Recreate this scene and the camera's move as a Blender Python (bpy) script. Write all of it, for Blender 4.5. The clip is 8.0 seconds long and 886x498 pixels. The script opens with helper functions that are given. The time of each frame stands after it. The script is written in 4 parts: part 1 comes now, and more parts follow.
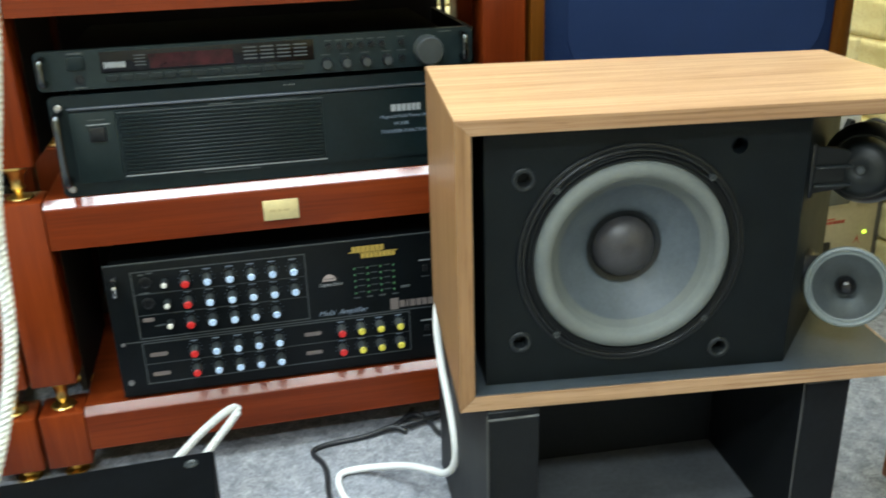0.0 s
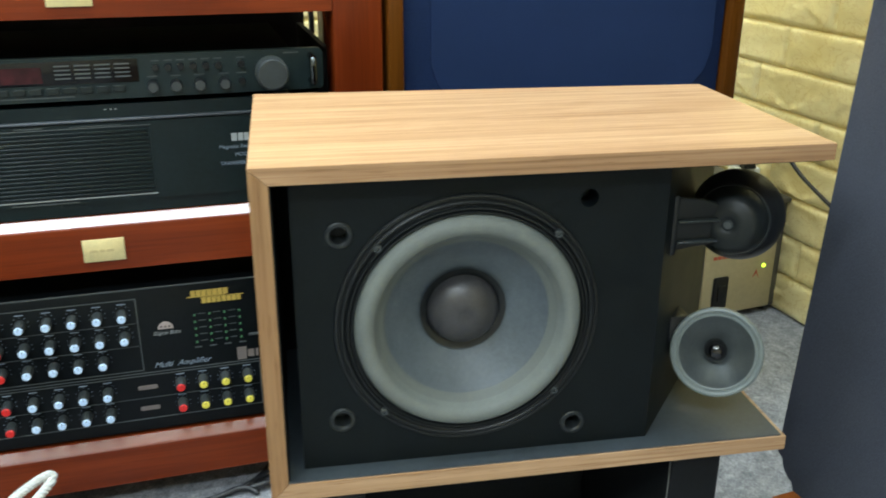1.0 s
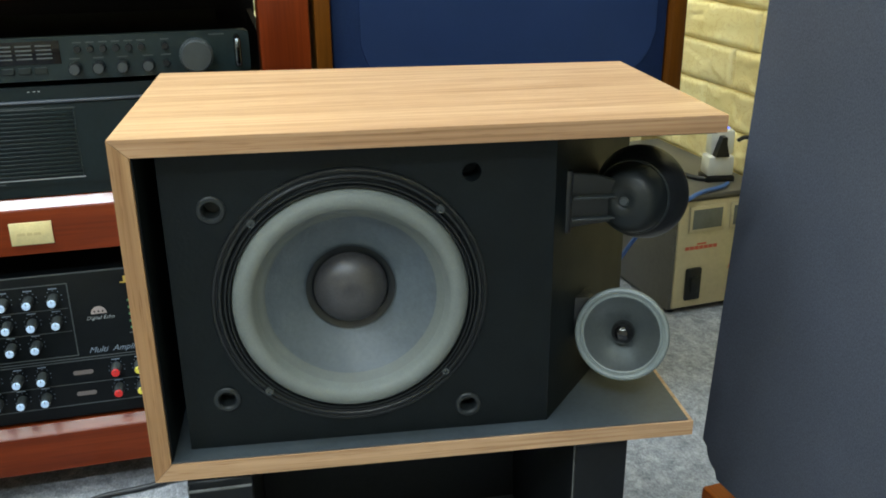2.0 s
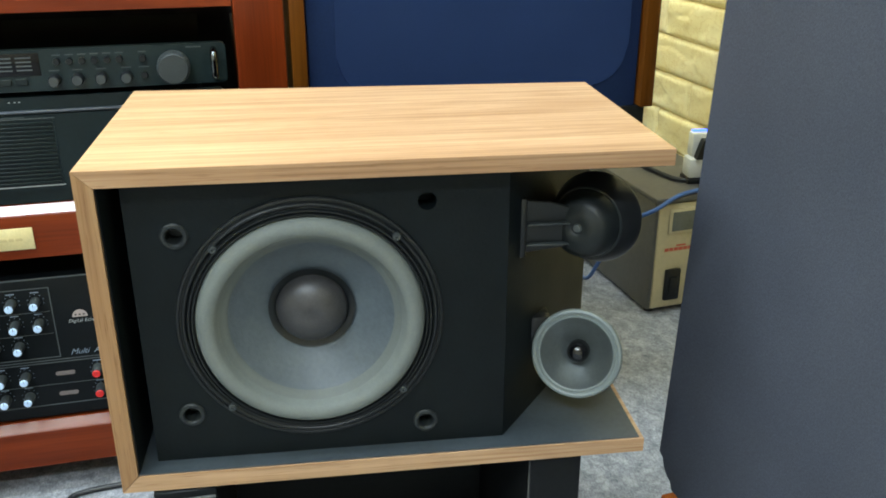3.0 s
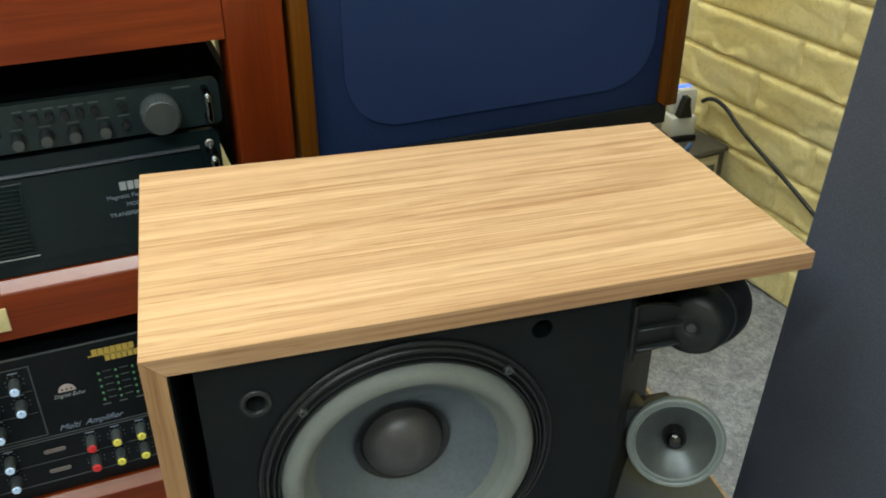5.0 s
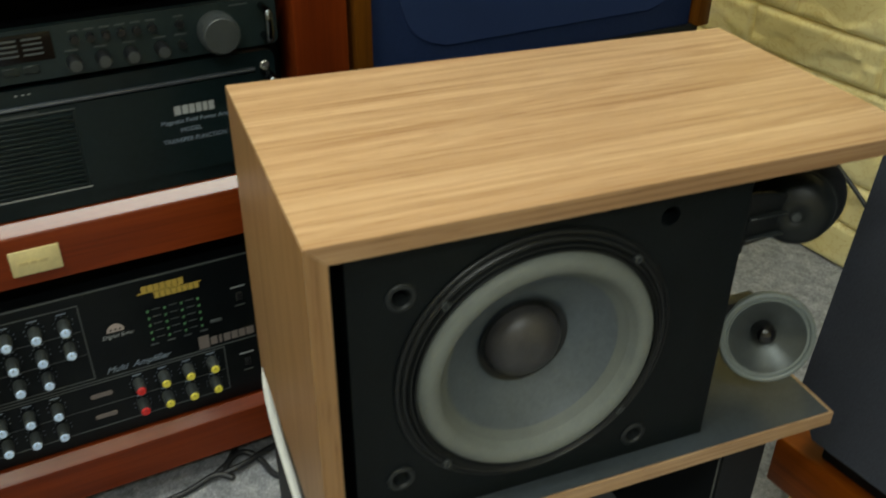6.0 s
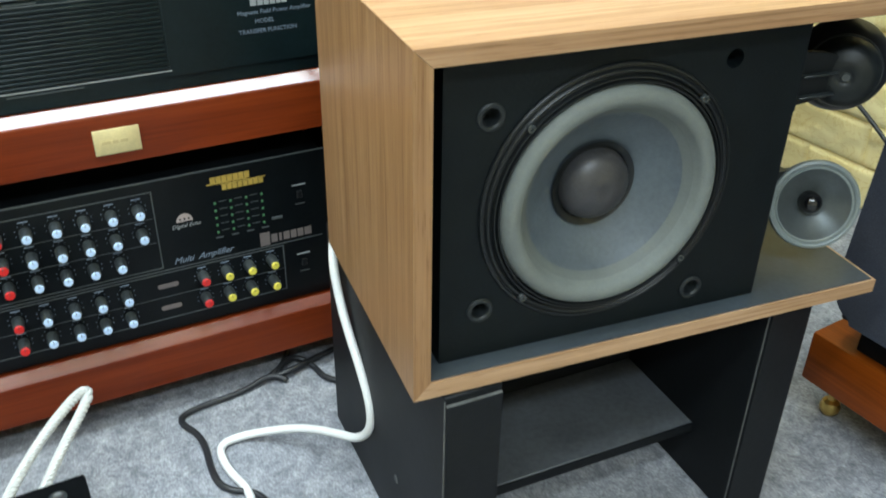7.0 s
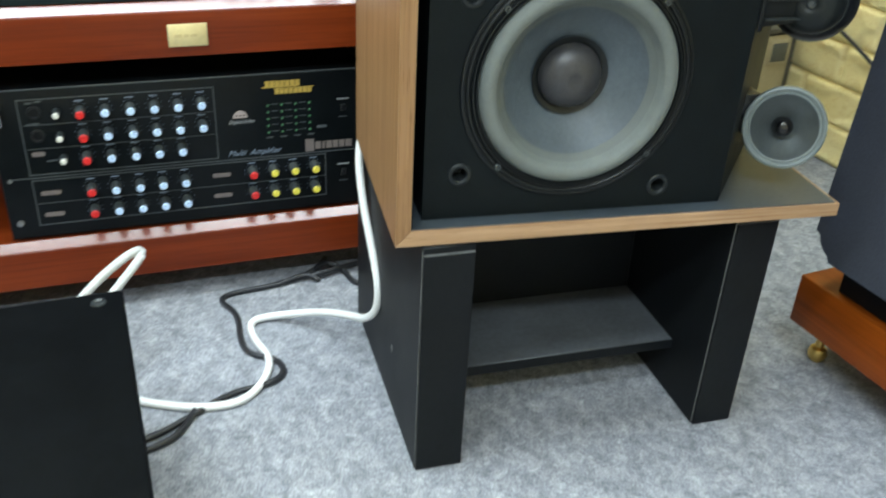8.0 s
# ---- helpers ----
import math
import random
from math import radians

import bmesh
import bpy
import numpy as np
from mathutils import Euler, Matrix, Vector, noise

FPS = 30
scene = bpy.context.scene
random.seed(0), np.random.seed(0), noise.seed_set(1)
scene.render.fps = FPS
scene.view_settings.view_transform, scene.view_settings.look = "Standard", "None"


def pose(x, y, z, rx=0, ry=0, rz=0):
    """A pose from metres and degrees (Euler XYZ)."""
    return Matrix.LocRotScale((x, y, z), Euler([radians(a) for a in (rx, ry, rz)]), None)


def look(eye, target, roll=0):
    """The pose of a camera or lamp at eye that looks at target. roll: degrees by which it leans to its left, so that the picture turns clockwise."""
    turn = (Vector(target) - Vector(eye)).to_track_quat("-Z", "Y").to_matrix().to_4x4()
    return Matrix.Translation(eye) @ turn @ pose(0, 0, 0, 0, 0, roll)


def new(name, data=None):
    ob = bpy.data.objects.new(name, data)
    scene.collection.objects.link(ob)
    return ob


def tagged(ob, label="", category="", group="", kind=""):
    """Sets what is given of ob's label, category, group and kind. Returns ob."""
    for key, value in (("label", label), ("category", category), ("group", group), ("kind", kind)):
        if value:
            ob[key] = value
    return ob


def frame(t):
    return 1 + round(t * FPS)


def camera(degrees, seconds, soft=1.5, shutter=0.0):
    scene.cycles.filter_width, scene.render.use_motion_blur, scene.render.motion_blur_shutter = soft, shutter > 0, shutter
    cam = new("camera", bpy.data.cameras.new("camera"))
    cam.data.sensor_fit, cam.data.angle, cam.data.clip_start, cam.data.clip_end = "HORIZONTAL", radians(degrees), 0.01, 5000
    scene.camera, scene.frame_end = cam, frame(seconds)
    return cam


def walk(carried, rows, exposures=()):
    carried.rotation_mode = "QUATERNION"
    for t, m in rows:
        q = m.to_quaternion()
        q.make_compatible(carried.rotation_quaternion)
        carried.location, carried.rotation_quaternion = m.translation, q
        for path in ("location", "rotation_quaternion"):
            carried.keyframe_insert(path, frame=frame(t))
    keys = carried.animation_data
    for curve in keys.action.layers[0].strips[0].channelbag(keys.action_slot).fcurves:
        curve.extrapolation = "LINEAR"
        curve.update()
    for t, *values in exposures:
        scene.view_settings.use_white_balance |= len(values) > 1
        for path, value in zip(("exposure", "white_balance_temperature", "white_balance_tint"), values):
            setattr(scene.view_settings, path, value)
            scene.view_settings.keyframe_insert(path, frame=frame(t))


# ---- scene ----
cam = camera(52.1, 8.0, soft=1.8, shutter=0.45)
PATH = [
    (0, (-0.083, -0.701, 0.701), (0.105, 1.145, -0.045), -1.7),
    (0.5, (-0.034, -0.652, 0.698), (0.253, 1.186, -0.038), -0.2),
    (1, (0.028, -0.596, 0.699), (0.353, 1.236, -0.035), 0.3),
    (1.5, (0.09, -0.584, 0.68), (0.395, 1.249, -0.058), -0.0),
    (2, (0.141, -0.606, 0.676), (0.393, 1.238, -0.056), -0.5),
    (2.2, (0.138, -0.608, 0.687), (0.424, 1.217, -0.08), 0.0),
    (3.3, (0.185, -0.635, 0.721), (0.413, 1.192, -0.06), 0.0),
    (3.5, (0.173, -0.662, 0.717), (0.419, 1.183, -0.015), -0.7),
    (4, (0.153, -0.653, 0.757), (0.382, 1.138, -0.102), -2.1),
    (4.5, (0.098, -0.535, 0.831), (0.375, 1.184, -0.153), -2.3),
    (4.7, (0.083, -0.476, 0.839), (0.434, 1.218, -0.165), -1.5),
    (5.8, (-0.049, -0.397, 0.806), (0.556, 1.168, -0.282), 0.8),
    (6, (-0.077, -0.406, 0.788), (0.533, 1.164, -0.29), 0.5),
    (6.5, (-0.132, -0.44, 0.746), (0.482, 1.133, -0.326), 0.2),
    (7, (-0.168, -0.484, 0.703), (0.454, 1.106, -0.34), 1.0),
    (7.5, (-0.178, -0.57, 0.683), (0.44, 1.052, -0.31), 5.1),
    (7.8, (-0.151, -0.632, 0.661), (0.373, 1.023, -0.331), 4.2),
    (8, (-0.125, -0.667, 0.645), (0.298, 1.017, -0.347), 3.0),
]
EXPOSURES = [(0.0, -0.05, 6500, 10), (0.5, 0.0, 6450, 10), (1.0, -0.15, 6450, 10), (2.0, -0.25, 6400, 10), (3.4, 0.1, 6400, 10), (4.0, 0.15, 6500, 10), (4.6, -0.1, 6600, 10), (5.8, -1.1, 7750, 8), (6.1, -1.05, 7650, 8), (6.5, -0.65, 6850, 10), (7.0, -0.15, 6400, 10), (8.0, 0.0, 6400, 10)]
walk(cam, [(t, look(eye, target, roll)) for t, eye, target, roll in PATH], EXPOSURES)

# ---- light ----
world = bpy.data.worlds.new("world")
scene.world = world
world.use_nodes = True
world.node_tree.nodes["Background"].inputs["Color"].default_value = (0.8, 0.85, 0.9, 1)
world.node_tree.nodes["Background"].inputs["Strength"].default_value = 0.02


def area_lamp(name, x, y, z, sx, sy, watts, colour):
    data = bpy.data.lights.new(name, "AREA")
    data.shape, data.size, data.size_y, data.energy, data.color = "RECTANGLE", sx, sy, watts, colour
    ob = new(name, data)
    ob.matrix_world = pose(x, y, z)
    return ob


LAMPS = [(-0.25, -2.0, 1.2, 0.24, 62.0), (-1.15, 0.16, 1.25, 0.92, 42.0), (0.17, 0.16, 1.39, 0.92, 24.5), (-1.2, -1.1, 1.2, 0.24, 34.0)]
for lx, ly, sx, sy, watts in LAMPS:
    area_lamp("tube_light", lx, ly, 2.515, sx, sy, watts, (0.83, 0.97, 1.045))

# ---- materials ----


class Mat:
    """A small builder for node materials."""

    def __init__(self, name, rough=0.5, metal=0.0, coat=0.0, spec=0.5):
        self.m = bpy.data.materials.new(name)
        self.m.use_nodes = True
        self.t = self.m.node_tree
        self.b = self.t.nodes["Principled BSDF"]
        self.b.inputs["Roughness"].default_value = rough
        self.b.inputs["Metallic"].default_value = metal
        self.b.inputs["Coat Weight"].default_value = coat
        self.b.inputs["Coat Roughness"].default_value = 0.12
        self.b.inputs["Specular IOR Level"].default_value = spec
        self.co = self.t.nodes.new("ShaderNodeTexCoord").outputs["Object"]

    def mapped(self, scale, turn=(0, 0, 0)):
        n = self.t.nodes.new("ShaderNodeMapping")
        n.inputs["Scale"].default_value = scale
        n.inputs["Rotation"].default_value = [radians(a) for a in turn]
        self.t.links.new(self.co, n.inputs["Vector"])
        return n.outputs["Vector"]

    def noise(self, scale, detail=4.0, vec=None, distort=0.0, rough=0.55):
        n = self.t.nodes.new("ShaderNodeTexNoise")
        n.inputs["Scale"].default_value, n.inputs["Detail"].default_value = scale, detail
        n.inputs["Distortion"].default_value, n.inputs["Roughness"].default_value = distort, rough
        self.t.links.new(vec if vec else self.co, n.inputs["Vector"])
        return n.outputs["Fac"]

    def ramp(self, fac, stops):
        n = self.t.nodes.new("ShaderNodeValToRGB")
        el = n.color_ramp.elements
        while len(el) < len(stops):
            el.new(0.5)
        for e, (p, c) in zip(el, stops):
            e.position, e.color = p, (*c, 1)
        self.t.links.new(fac, n.inputs["Fac"])
        return n.outputs["Color"]

    def mix(self, a, b, fac=0.5, kind="MIX"):
        n = self.t.nodes.new("ShaderNodeMix")
        n.data_type, n.blend_type = "RGBA", kind
        for socket, v in ((n.inputs[0], fac), (n.inputs[6], a), (n.inputs[7], b)):
            if isinstance(v, bpy.types.NodeSocket):
                self.t.links.new(v, socket)
            elif isinstance(v, tuple):
                socket.default_value = (*v, 1) if len(v) == 3 else v
            else:
                socket.default_value = v
        return n.outputs[2]

    def colour(self, c):
        if isinstance(c, tuple):
            self.b.inputs["Base Color"].default_value = (*c, 1)
        else:
            self.t.links.new(c, self.b.inputs["Base Color"])
        return self

    def bump(self, fac, strength=0.2, dist=0.001):
        n = self.t.nodes.new("ShaderNodeBump")
        n.inputs["Strength"].default_value, n.inputs["Distance"].default_value = strength, dist
        self.t.links.new(fac, n.inputs["Height"])
        self.t.links.new(n.outputs["Normal"], self.b.inputs["Normal"])
        return self

    def roughness(self, fac, lo, hi):
        n = self.t.nodes.new("ShaderNodeMapRange")
        n.inputs["To Min"].default_value, n.inputs["To Max"].default_value = lo, hi
        self.t.links.new(fac, n.inputs["Value"])
        self.t.links.new(n.outputs["Result"], self.b.inputs["Roughness"])
        return self

    def random_tint(self, base, amount):
        info = self.t.nodes.new("ShaderNodeObjectInfo").outputs["Random"]
        lo, hi = 1 - amount, 1 + amount * 0.6
        return self.mix(base, self.ramp(info, [(0, (lo, lo, lo)), (1, (hi, hi, hi * 0.97))]), 1.0, "MULTIPLY")


def plain(name, c, rough=0.5, metal=0.0, grain=0.12, scale=60.0, coat=0.0, spec=0.5, bump=0.0):
    m = Mat(name, rough, metal, coat, spec)
    lo, hi = tuple(v * (1 - grain) for v in c), tuple(min(1.0, v * (1 + grain)) for v in c)
    fine = m.noise(scale * 8, 2)
    m.colour(m.mix(m.ramp(m.noise(scale, 5), [(0.3, lo), (0.7, hi)]), m.ramp(fine, [(0.3, lo), (0.7, hi)]), 0.4))
    m.roughness(m.noise(scale * 0.5, 3), max(0.02, rough - 0.06), min(1, rough + 0.08))
    if bump:
        m.bump(fine, bump, 0.0006)
    return m.m


def veneer(name, along, tone=1.0):
    """Walnut-oak laminate with the grain along one axis."""
    m = Mat(name, 0.42, 0.0, 0.0, 0.4)

    def run(length, across):
        return m.mapped({"x": (length, across, across), "z": (across, across, length)}[along])

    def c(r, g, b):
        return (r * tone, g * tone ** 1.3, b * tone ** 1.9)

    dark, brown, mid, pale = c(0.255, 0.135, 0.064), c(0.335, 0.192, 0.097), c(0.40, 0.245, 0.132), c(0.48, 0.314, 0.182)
    figure = m.ramp(m.noise(1.0, 3, run(1.5, 20), 1.2, 0.55), [(0.26, dark), (0.36, brown), (0.44, pale), (0.49, mid), (0.55, pale), (0.61, brown), (0.68, pale), (0.78, brown)])
    bands = m.ramp(m.noise(1.0, 5, run(1.0, 85), 0.6, 0.65), [(0.32, dark), (0.44, brown), (0.54, mid), (0.66, pale)])
    fine = m.ramp(m.noise(1.0, 4, run(5, 380), 0.4), [(0.28, (0.66, 0.57, 0.47)), (0.48, (1, 1, 1)), (0.72, (1.16, 1.18, 1.22))])
    flecks = m.ramp(m.noise(1.0, 2, run(30, 900), 0.2), [(0.30, (0.62, 0.52, 0.42)), (0.42, (1, 1, 1))])
    m.colour(m.mix(m.mix(m.mix(figure, bands, 0.5), fine, 0.95, "MULTIPLY"), flecks, 0.75, "MULTIPLY"))
    m.bump(m.noise(1.0, 3, run(30, 1100)), 0.08, 0.0002)
    m.roughness(m.noise(7, 3), 0.34, 0.5)
    return m.m


def mahogany(name, along="x", warm=1.25, hue=1.2, polish=0.12):
    m = Mat(name, 0.34, 0.0, polish, 0.18)
    m.b.inputs["Coat Roughness"].default_value, m.b.inputs["Coat IOR"].default_value = 0.24 - 0.06 * polish, 1.3 + 0.62 * polish
    wide = {"x": (2, 30, 30), "z": (30, 30, 2), "y": (30, 2, 30)}[along]
    fine = {"x": (12, 400, 400), "z": (400, 400, 12), "y": (400, 12, 400)}[along]
    a = m.ramp(m.noise(1.0, 5, m.mapped(wide), 0.7), [(0.25, (0.085 * warm, 0.0125 * hue, 0.0032)), (0.55, (0.145 * warm, 0.024 * hue, 0.0055)), (0.8, (0.20 * warm, 0.038 * hue, 0.009))])
    b = m.ramp(m.noise(1.0, 3, m.mapped(fine)), [(0.35, (0.7, 0.66, 0.62)), (0.6, (1, 1, 1))])
    m.colour(m.mix(a, b, 0.55, "MULTIPLY"))
    m.roughness(m.noise(9, 4), 0.24, 0.42)
    return m.m


def carpet():
    m = Mat("felt_carpet", 0.95, spec=0.15)
    big = m.ramp(m.noise(52, 8, m.mapped((1, 0.8, 1), (0, 0, 25)), 0.5, 0.78), [(0.30, (0.15, 0.155, 0.17)), (0.5, (0.27, 0.28, 0.30)), (0.70, (0.43, 0.44, 0.46))])
    mid = m.ramp(m.noise(150, 5, None, 1.2, 0.7), [(0.3, (0.55, 0.55, 0.57)), (0.55, (1, 1, 1)), (0.75, (1.3, 1.3, 1.3))])
    fib = m.ramp(m.noise(520, 3, m.mapped((1, 0.35, 1), (0, 0, 35))), [(0.35, (0.72, 0.72, 0.74)), (0.65, (1.12, 1.12, 1.12))])
    m.colour(m.mix(m.mix(big, mid, 0.75, "MULTIPLY"), fib, 0.8, "MULTIPLY"))
    m.bump(m.noise(420, 4), 0.5, 0.002)
    return m.m


def cloth(name, c, hi, weave=900.0, rough=0.9, spec=0.2):
    m = Mat(name, rough, spec=spec)
    n1 = m.noise(1.0, 2, m.mapped((weave * 1.6, weave * 1.6, weave)))
    n2 = m.noise(6, 4)
    m.colour(m.mix(m.ramp(n1, [(0.3, c), (0.7, hi)]), m.ramp(n2, [(0.3, c), (0.7, hi)]), 0.35))
    m.bump(n1, 0.35, 0.0006)
    return m.m


def stone_foil():
    m = Mat("yellow_stone_panel", 0.46)
    big = m.ramp(m.noise(5, 4, None, 0.6, 0.55), [(0.30, (0.88, 0.71, 0.31)), (0.5, (0.94, 0.80, 0.41)), (0.72, (0.96, 0.87, 0.54))])
    vein = m.ramp(m.noise(14, 5, m.mapped((1, 1, 1.8), (30, 0, 0)), 2.2, 0.6), [(0.455, (1, 1, 1)), (0.488, (0.80, 0.70, 0.48)), (0.515, (1, 1, 1))])
    m.colour(m.random_tint(m.mix(big, vein, 0.55, "MULTIPLY"), 0.07))
    m.bump(m.noise(60, 4, None, 0.8, 0.6), 0.25, 0.002)
    return m.m


# 0.71: a browner upright sheet, with that side's shade put into its colour
WOOD_X, WOOD_Z = veneer("walnut_laminate_long", "x"), veneer("walnut_laminate_upright_shaded", "z", 0.71)
RED_X, RED_Z = mahogany("red_mahogany_long", "x"), mahogany("red_mahogany_upright", "z")
RED_EDGE = mahogany("polished_red_mahogany", "x", 1.25, 1.1, 1.0)
RED_Y = mahogany("orange_mahogany", "y", 1.9, 2.5)
BROWN_Z = mahogany("brown_wood_edge", "z", 1.0, 2.0)
CARPET = carpet()
BLUE = cloth("navy_grille_cloth", (0.007, 0.018, 0.060), (0.015, 0.034, 0.105))
GREY = cloth("slate_grille_cloth", (0.030, 0.034, 0.046), (0.058, 0.064, 0.084), 620.0)
STONE = stone_foil()
BAFFLE = plain("black_vinyl_baffle", (0.0036, 0.0060, 0.0071), 0.55, 0, 0.25, 40, spec=0.16, bump=0.3)
INNER = plain("slate_inner_board", (0.043, 0.054, 0.063), 0.38, 0, 0.2, 30)
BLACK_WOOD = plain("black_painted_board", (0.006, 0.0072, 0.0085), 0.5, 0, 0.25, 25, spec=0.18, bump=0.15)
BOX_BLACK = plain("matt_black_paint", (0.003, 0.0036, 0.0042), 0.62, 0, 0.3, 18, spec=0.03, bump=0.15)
SHELF_GREY = plain("lighter_grey_board", (0.075, 0.082, 0.090), 0.5, 0, 0.3, 20, bump=0.15)
WORN_LIT = plain("worn_lit_grey_edge", (0.085, 0.088, 0.085), 0.7, 0, 0.5, 90)
RUBBER = plain("black_rubber", (0.0045, 0.0060, 0.0066), 0.40, 0, 0.2, 60, spec=0.42)
PLASTIC = plain("black_moulded_plastic", (0.008, 0.009, 0.010), 0.33, 0, 0.2, 50, spec=0.35)
SMOKED = plain("smoked_grey_plastic", (0.022, 0.027, 0.028), 0.33, 0, 0.2, 50)
SURROUND = plain("grey_green_foam_surround", (0.128, 0.144, 0.136), 0.62, 0, 0.12, 70, bump=0.2)
BAND = plain("dim_grey_band", (0.108, 0.122, 0.116), 0.6, 0, 0.1, 70)
TW_DARK = plain("dark_smoked_plastic", (0.0075, 0.0100, 0.0100), 0.42, 0, 0.25, 50, spec=0.3)
KNOB_GREY = plain("mid_grey_knob", (0.036, 0.042, 0.043), 0.4, 0, 0.15, 60)
KNOB_DARK = plain("dark_slate_button", (0.0095, 0.0145, 0.0145), 0.42, 0, 0.15, 60, spec=0.3)
SOCKET = plain("dark_grey_socket", (0.012, 0.015, 0.016), 0.45, 0, 0.15, 60, spec=0.35)
CONE = plain("slate_paper_cone", (0.070, 0.088, 0.104), 0.48, 0, 0.18, 35, bump=0.35)
CAP = plain("charcoal_dust_cap", (0.050, 0.049, 0.052), 0.42, 0.3, 0.25, 60)
TW_RIM = plain("grey_tweeter_rim", (0.155, 0.182, 0.178), 0.42, 0, 0.1, 60)
TW_CONE = plain("silver_grey_tweeter_cone", (0.085, 0.098, 0.100), 0.34, 0.45, 0.12, 45)
GLOSS = plain("gloss_black_dome", (0.003, 0.003, 0.0035), 0.03, 0, 0.1, 60, coat=0.2, spec=0.5)
DARK_STEEL = plain("blackened_steel", (0.055, 0.062, 0.062), 0.4, 0.5, 0.15, 80)
STEEL = plain("dull_steel", (0.45, 0.45, 0.44), 0.35, 0.9, 0.12, 80)
NICKEL = plain("black_nickel", (0.11, 0.12, 0.125), 0.16, 1.0, 0.1, 60)
TRIM = plain("blue_grey_trim", (0.11, 0.125, 0.15), 0.36, 0.6, 0.2, 60)
ENGRAVED = plain("darker_brass", (0.66, 0.54, 0.27), 0.45, 0.45, 0.1, 60)
CHROME = plain("chrome", (0.75, 0.76, 0.77), 0.16, 1.0, 0.04, 60)
BRASS = plain("polished_brass", (0.72, 0.50, 0.16), 0.28, 1.0, 0.12, 80)
PLAQUE = plain("brushed_brass_plate", (0.78, 0.66, 0.34), 0.42, 0.45, 0.10, 60)
AMP = plain("charcoal_enamel", (0.0046, 0.0112, 0.0128), 0.34, 0.0, 0.3, 24, spec=0.28)
AMP_LIGHT = plain("slate_enamel", (0.0105, 0.0195, 0.0208), 0.34, 0.0, 0.22, 24, spec=0.28)
MIXER = plain("black_enamel", (0.0042, 0.0056, 0.0066), 0.3, 0.0, 0.25, 30, spec=0.16)
WINDOW = plain("smoked_display_window", (0.0035, 0.0035, 0.0040), 0.16, 0, 0.2, 20, spec=0.3)
WINDOW_RED = plain("dim_red_display", (0.028, 0.0045, 0.0065), 0.2, 0, 0.9, 14, spec=0.3)
PRINT = plain("grey_print", (0.30, 0.32, 0.33), 0.5, 0, 0.1, 80)
PRINT_DIM = plain("dim_grey_print", (0.060, 0.070, 0.074), 0.5, 0, 0.15, 80)
PRINT_BLUE = plain("blue_grey_print", (0.20, 0.25, 0.32), 0.5, 0, 0.15, 80)
PRINT_BROWN = plain("taupe_badge", (0.15, 0.125, 0.118), 0.5, 0, 0.12, 80)
PINK = plain("pink_grey_print", (0.40, 0.33, 0.31), 0.5, 0, 0.1, 80)
GOLD = plain("gold_print", (0.55, 0.38, 0.08), 0.4, 0.3, 0.15, 80)
GREEN = plain("green_indicator", (0.07, 0.20, 0.09), 0.4, 0, 0.1, 80)
REDCAP = plain("red_cap", (0.62, 0.020, 0.018), 0.4, 0, 0.06, 80)
BLUECAP = plain("pale_blue_cap", (0.53, 0.70, 0.95), 0.4, 0, 0.05, 80)
YELLOWCAP = plain("yellow_cap", (0.74, 0.64, 0.08), 0.4, 0, 0.06, 80)
WHITECAP = plain("white_cap", (0.68, 0.68, 0.62), 0.45, 0, 0.05, 80)
WHITE_PVC = plain("white_cable_sheath", (0.72, 0.73, 0.71), 0.5, 0, 0.06, 70)
CORD = plain("greyish_white_cord", (0.50, 0.51, 0.49), 0.7, 0, 0.12, 90)
BLACK_PVC = plain("black_cable_sheath", (0.014, 0.015, 0.017), 0.45, 0, 0.2, 70)
BLUE_PVC = plain("blue_cable_sheath", (0.05, 0.12, 0.34), 0.5, 0, 0.15, 70)
BEIGE = plain("beige_enamel", (0.50, 0.43, 0.26), 0.42, 0, 0.10, 14)
STEEL_GREY = plain("grey_brown_enamel", (0.10, 0.095, 0.082), 0.4, 0, 0.15, 14)
METER = plain("meter_glass", (0.12, 0.13, 0.115), 0.15, 0, 0.15, 30)
REDTEXT = plain("red_print", (0.50, 0.09, 0.05), 0.5, 0, 0.1, 80)
PLASTER = plain("cream_plaster", (0.66, 0.62, 0.54), 0.8, 0, 0.06, 3, bump=0.2)
CEIL = plain("white_ceiling_paint", (0.78, 0.78, 0.76), 0.85, 0, 0.04, 3)
DARK = plain("dark_bay_sheet", (0.020, 0.017, 0.015), 0.8, 0, 0.25, 12, spec=0.2)


def glow(name, c, strength):
    m = Mat(name, 0.4)
    m.colour(c)
    m.b.inputs["Emission Color"].default_value = (*c, 1)
    m.b.inputs["Emission Strength"].default_value = strength
    return m.m


LED_BLUE = glow("blue_indicator_light", (0.05, 0.14, 1.0), 3.0)
LED_GREEN = glow("green_indicator_light", (0.55, 0.85, 0.05), 3.0)
TUBE = glow("lit_tube_cover", (0.83, 0.965, 1.06), 6.0)

# ---- mesh helpers ----


def thing(name, m, label, category, group="", kind=""):
    ob = new(name)
    ob.empty_display_size = 0.05
    ob.matrix_world = m
    return tagged(ob, label, category, group, kind)


def finish(name, me, material):
    me.name = name
    me.materials.clear()
    me.materials.append(material)
    me.polygons.foreach_set("use_smooth", [True] * len(me.polygons))
    me.set_sharp_from_angle(angle=radians(38))
    return me


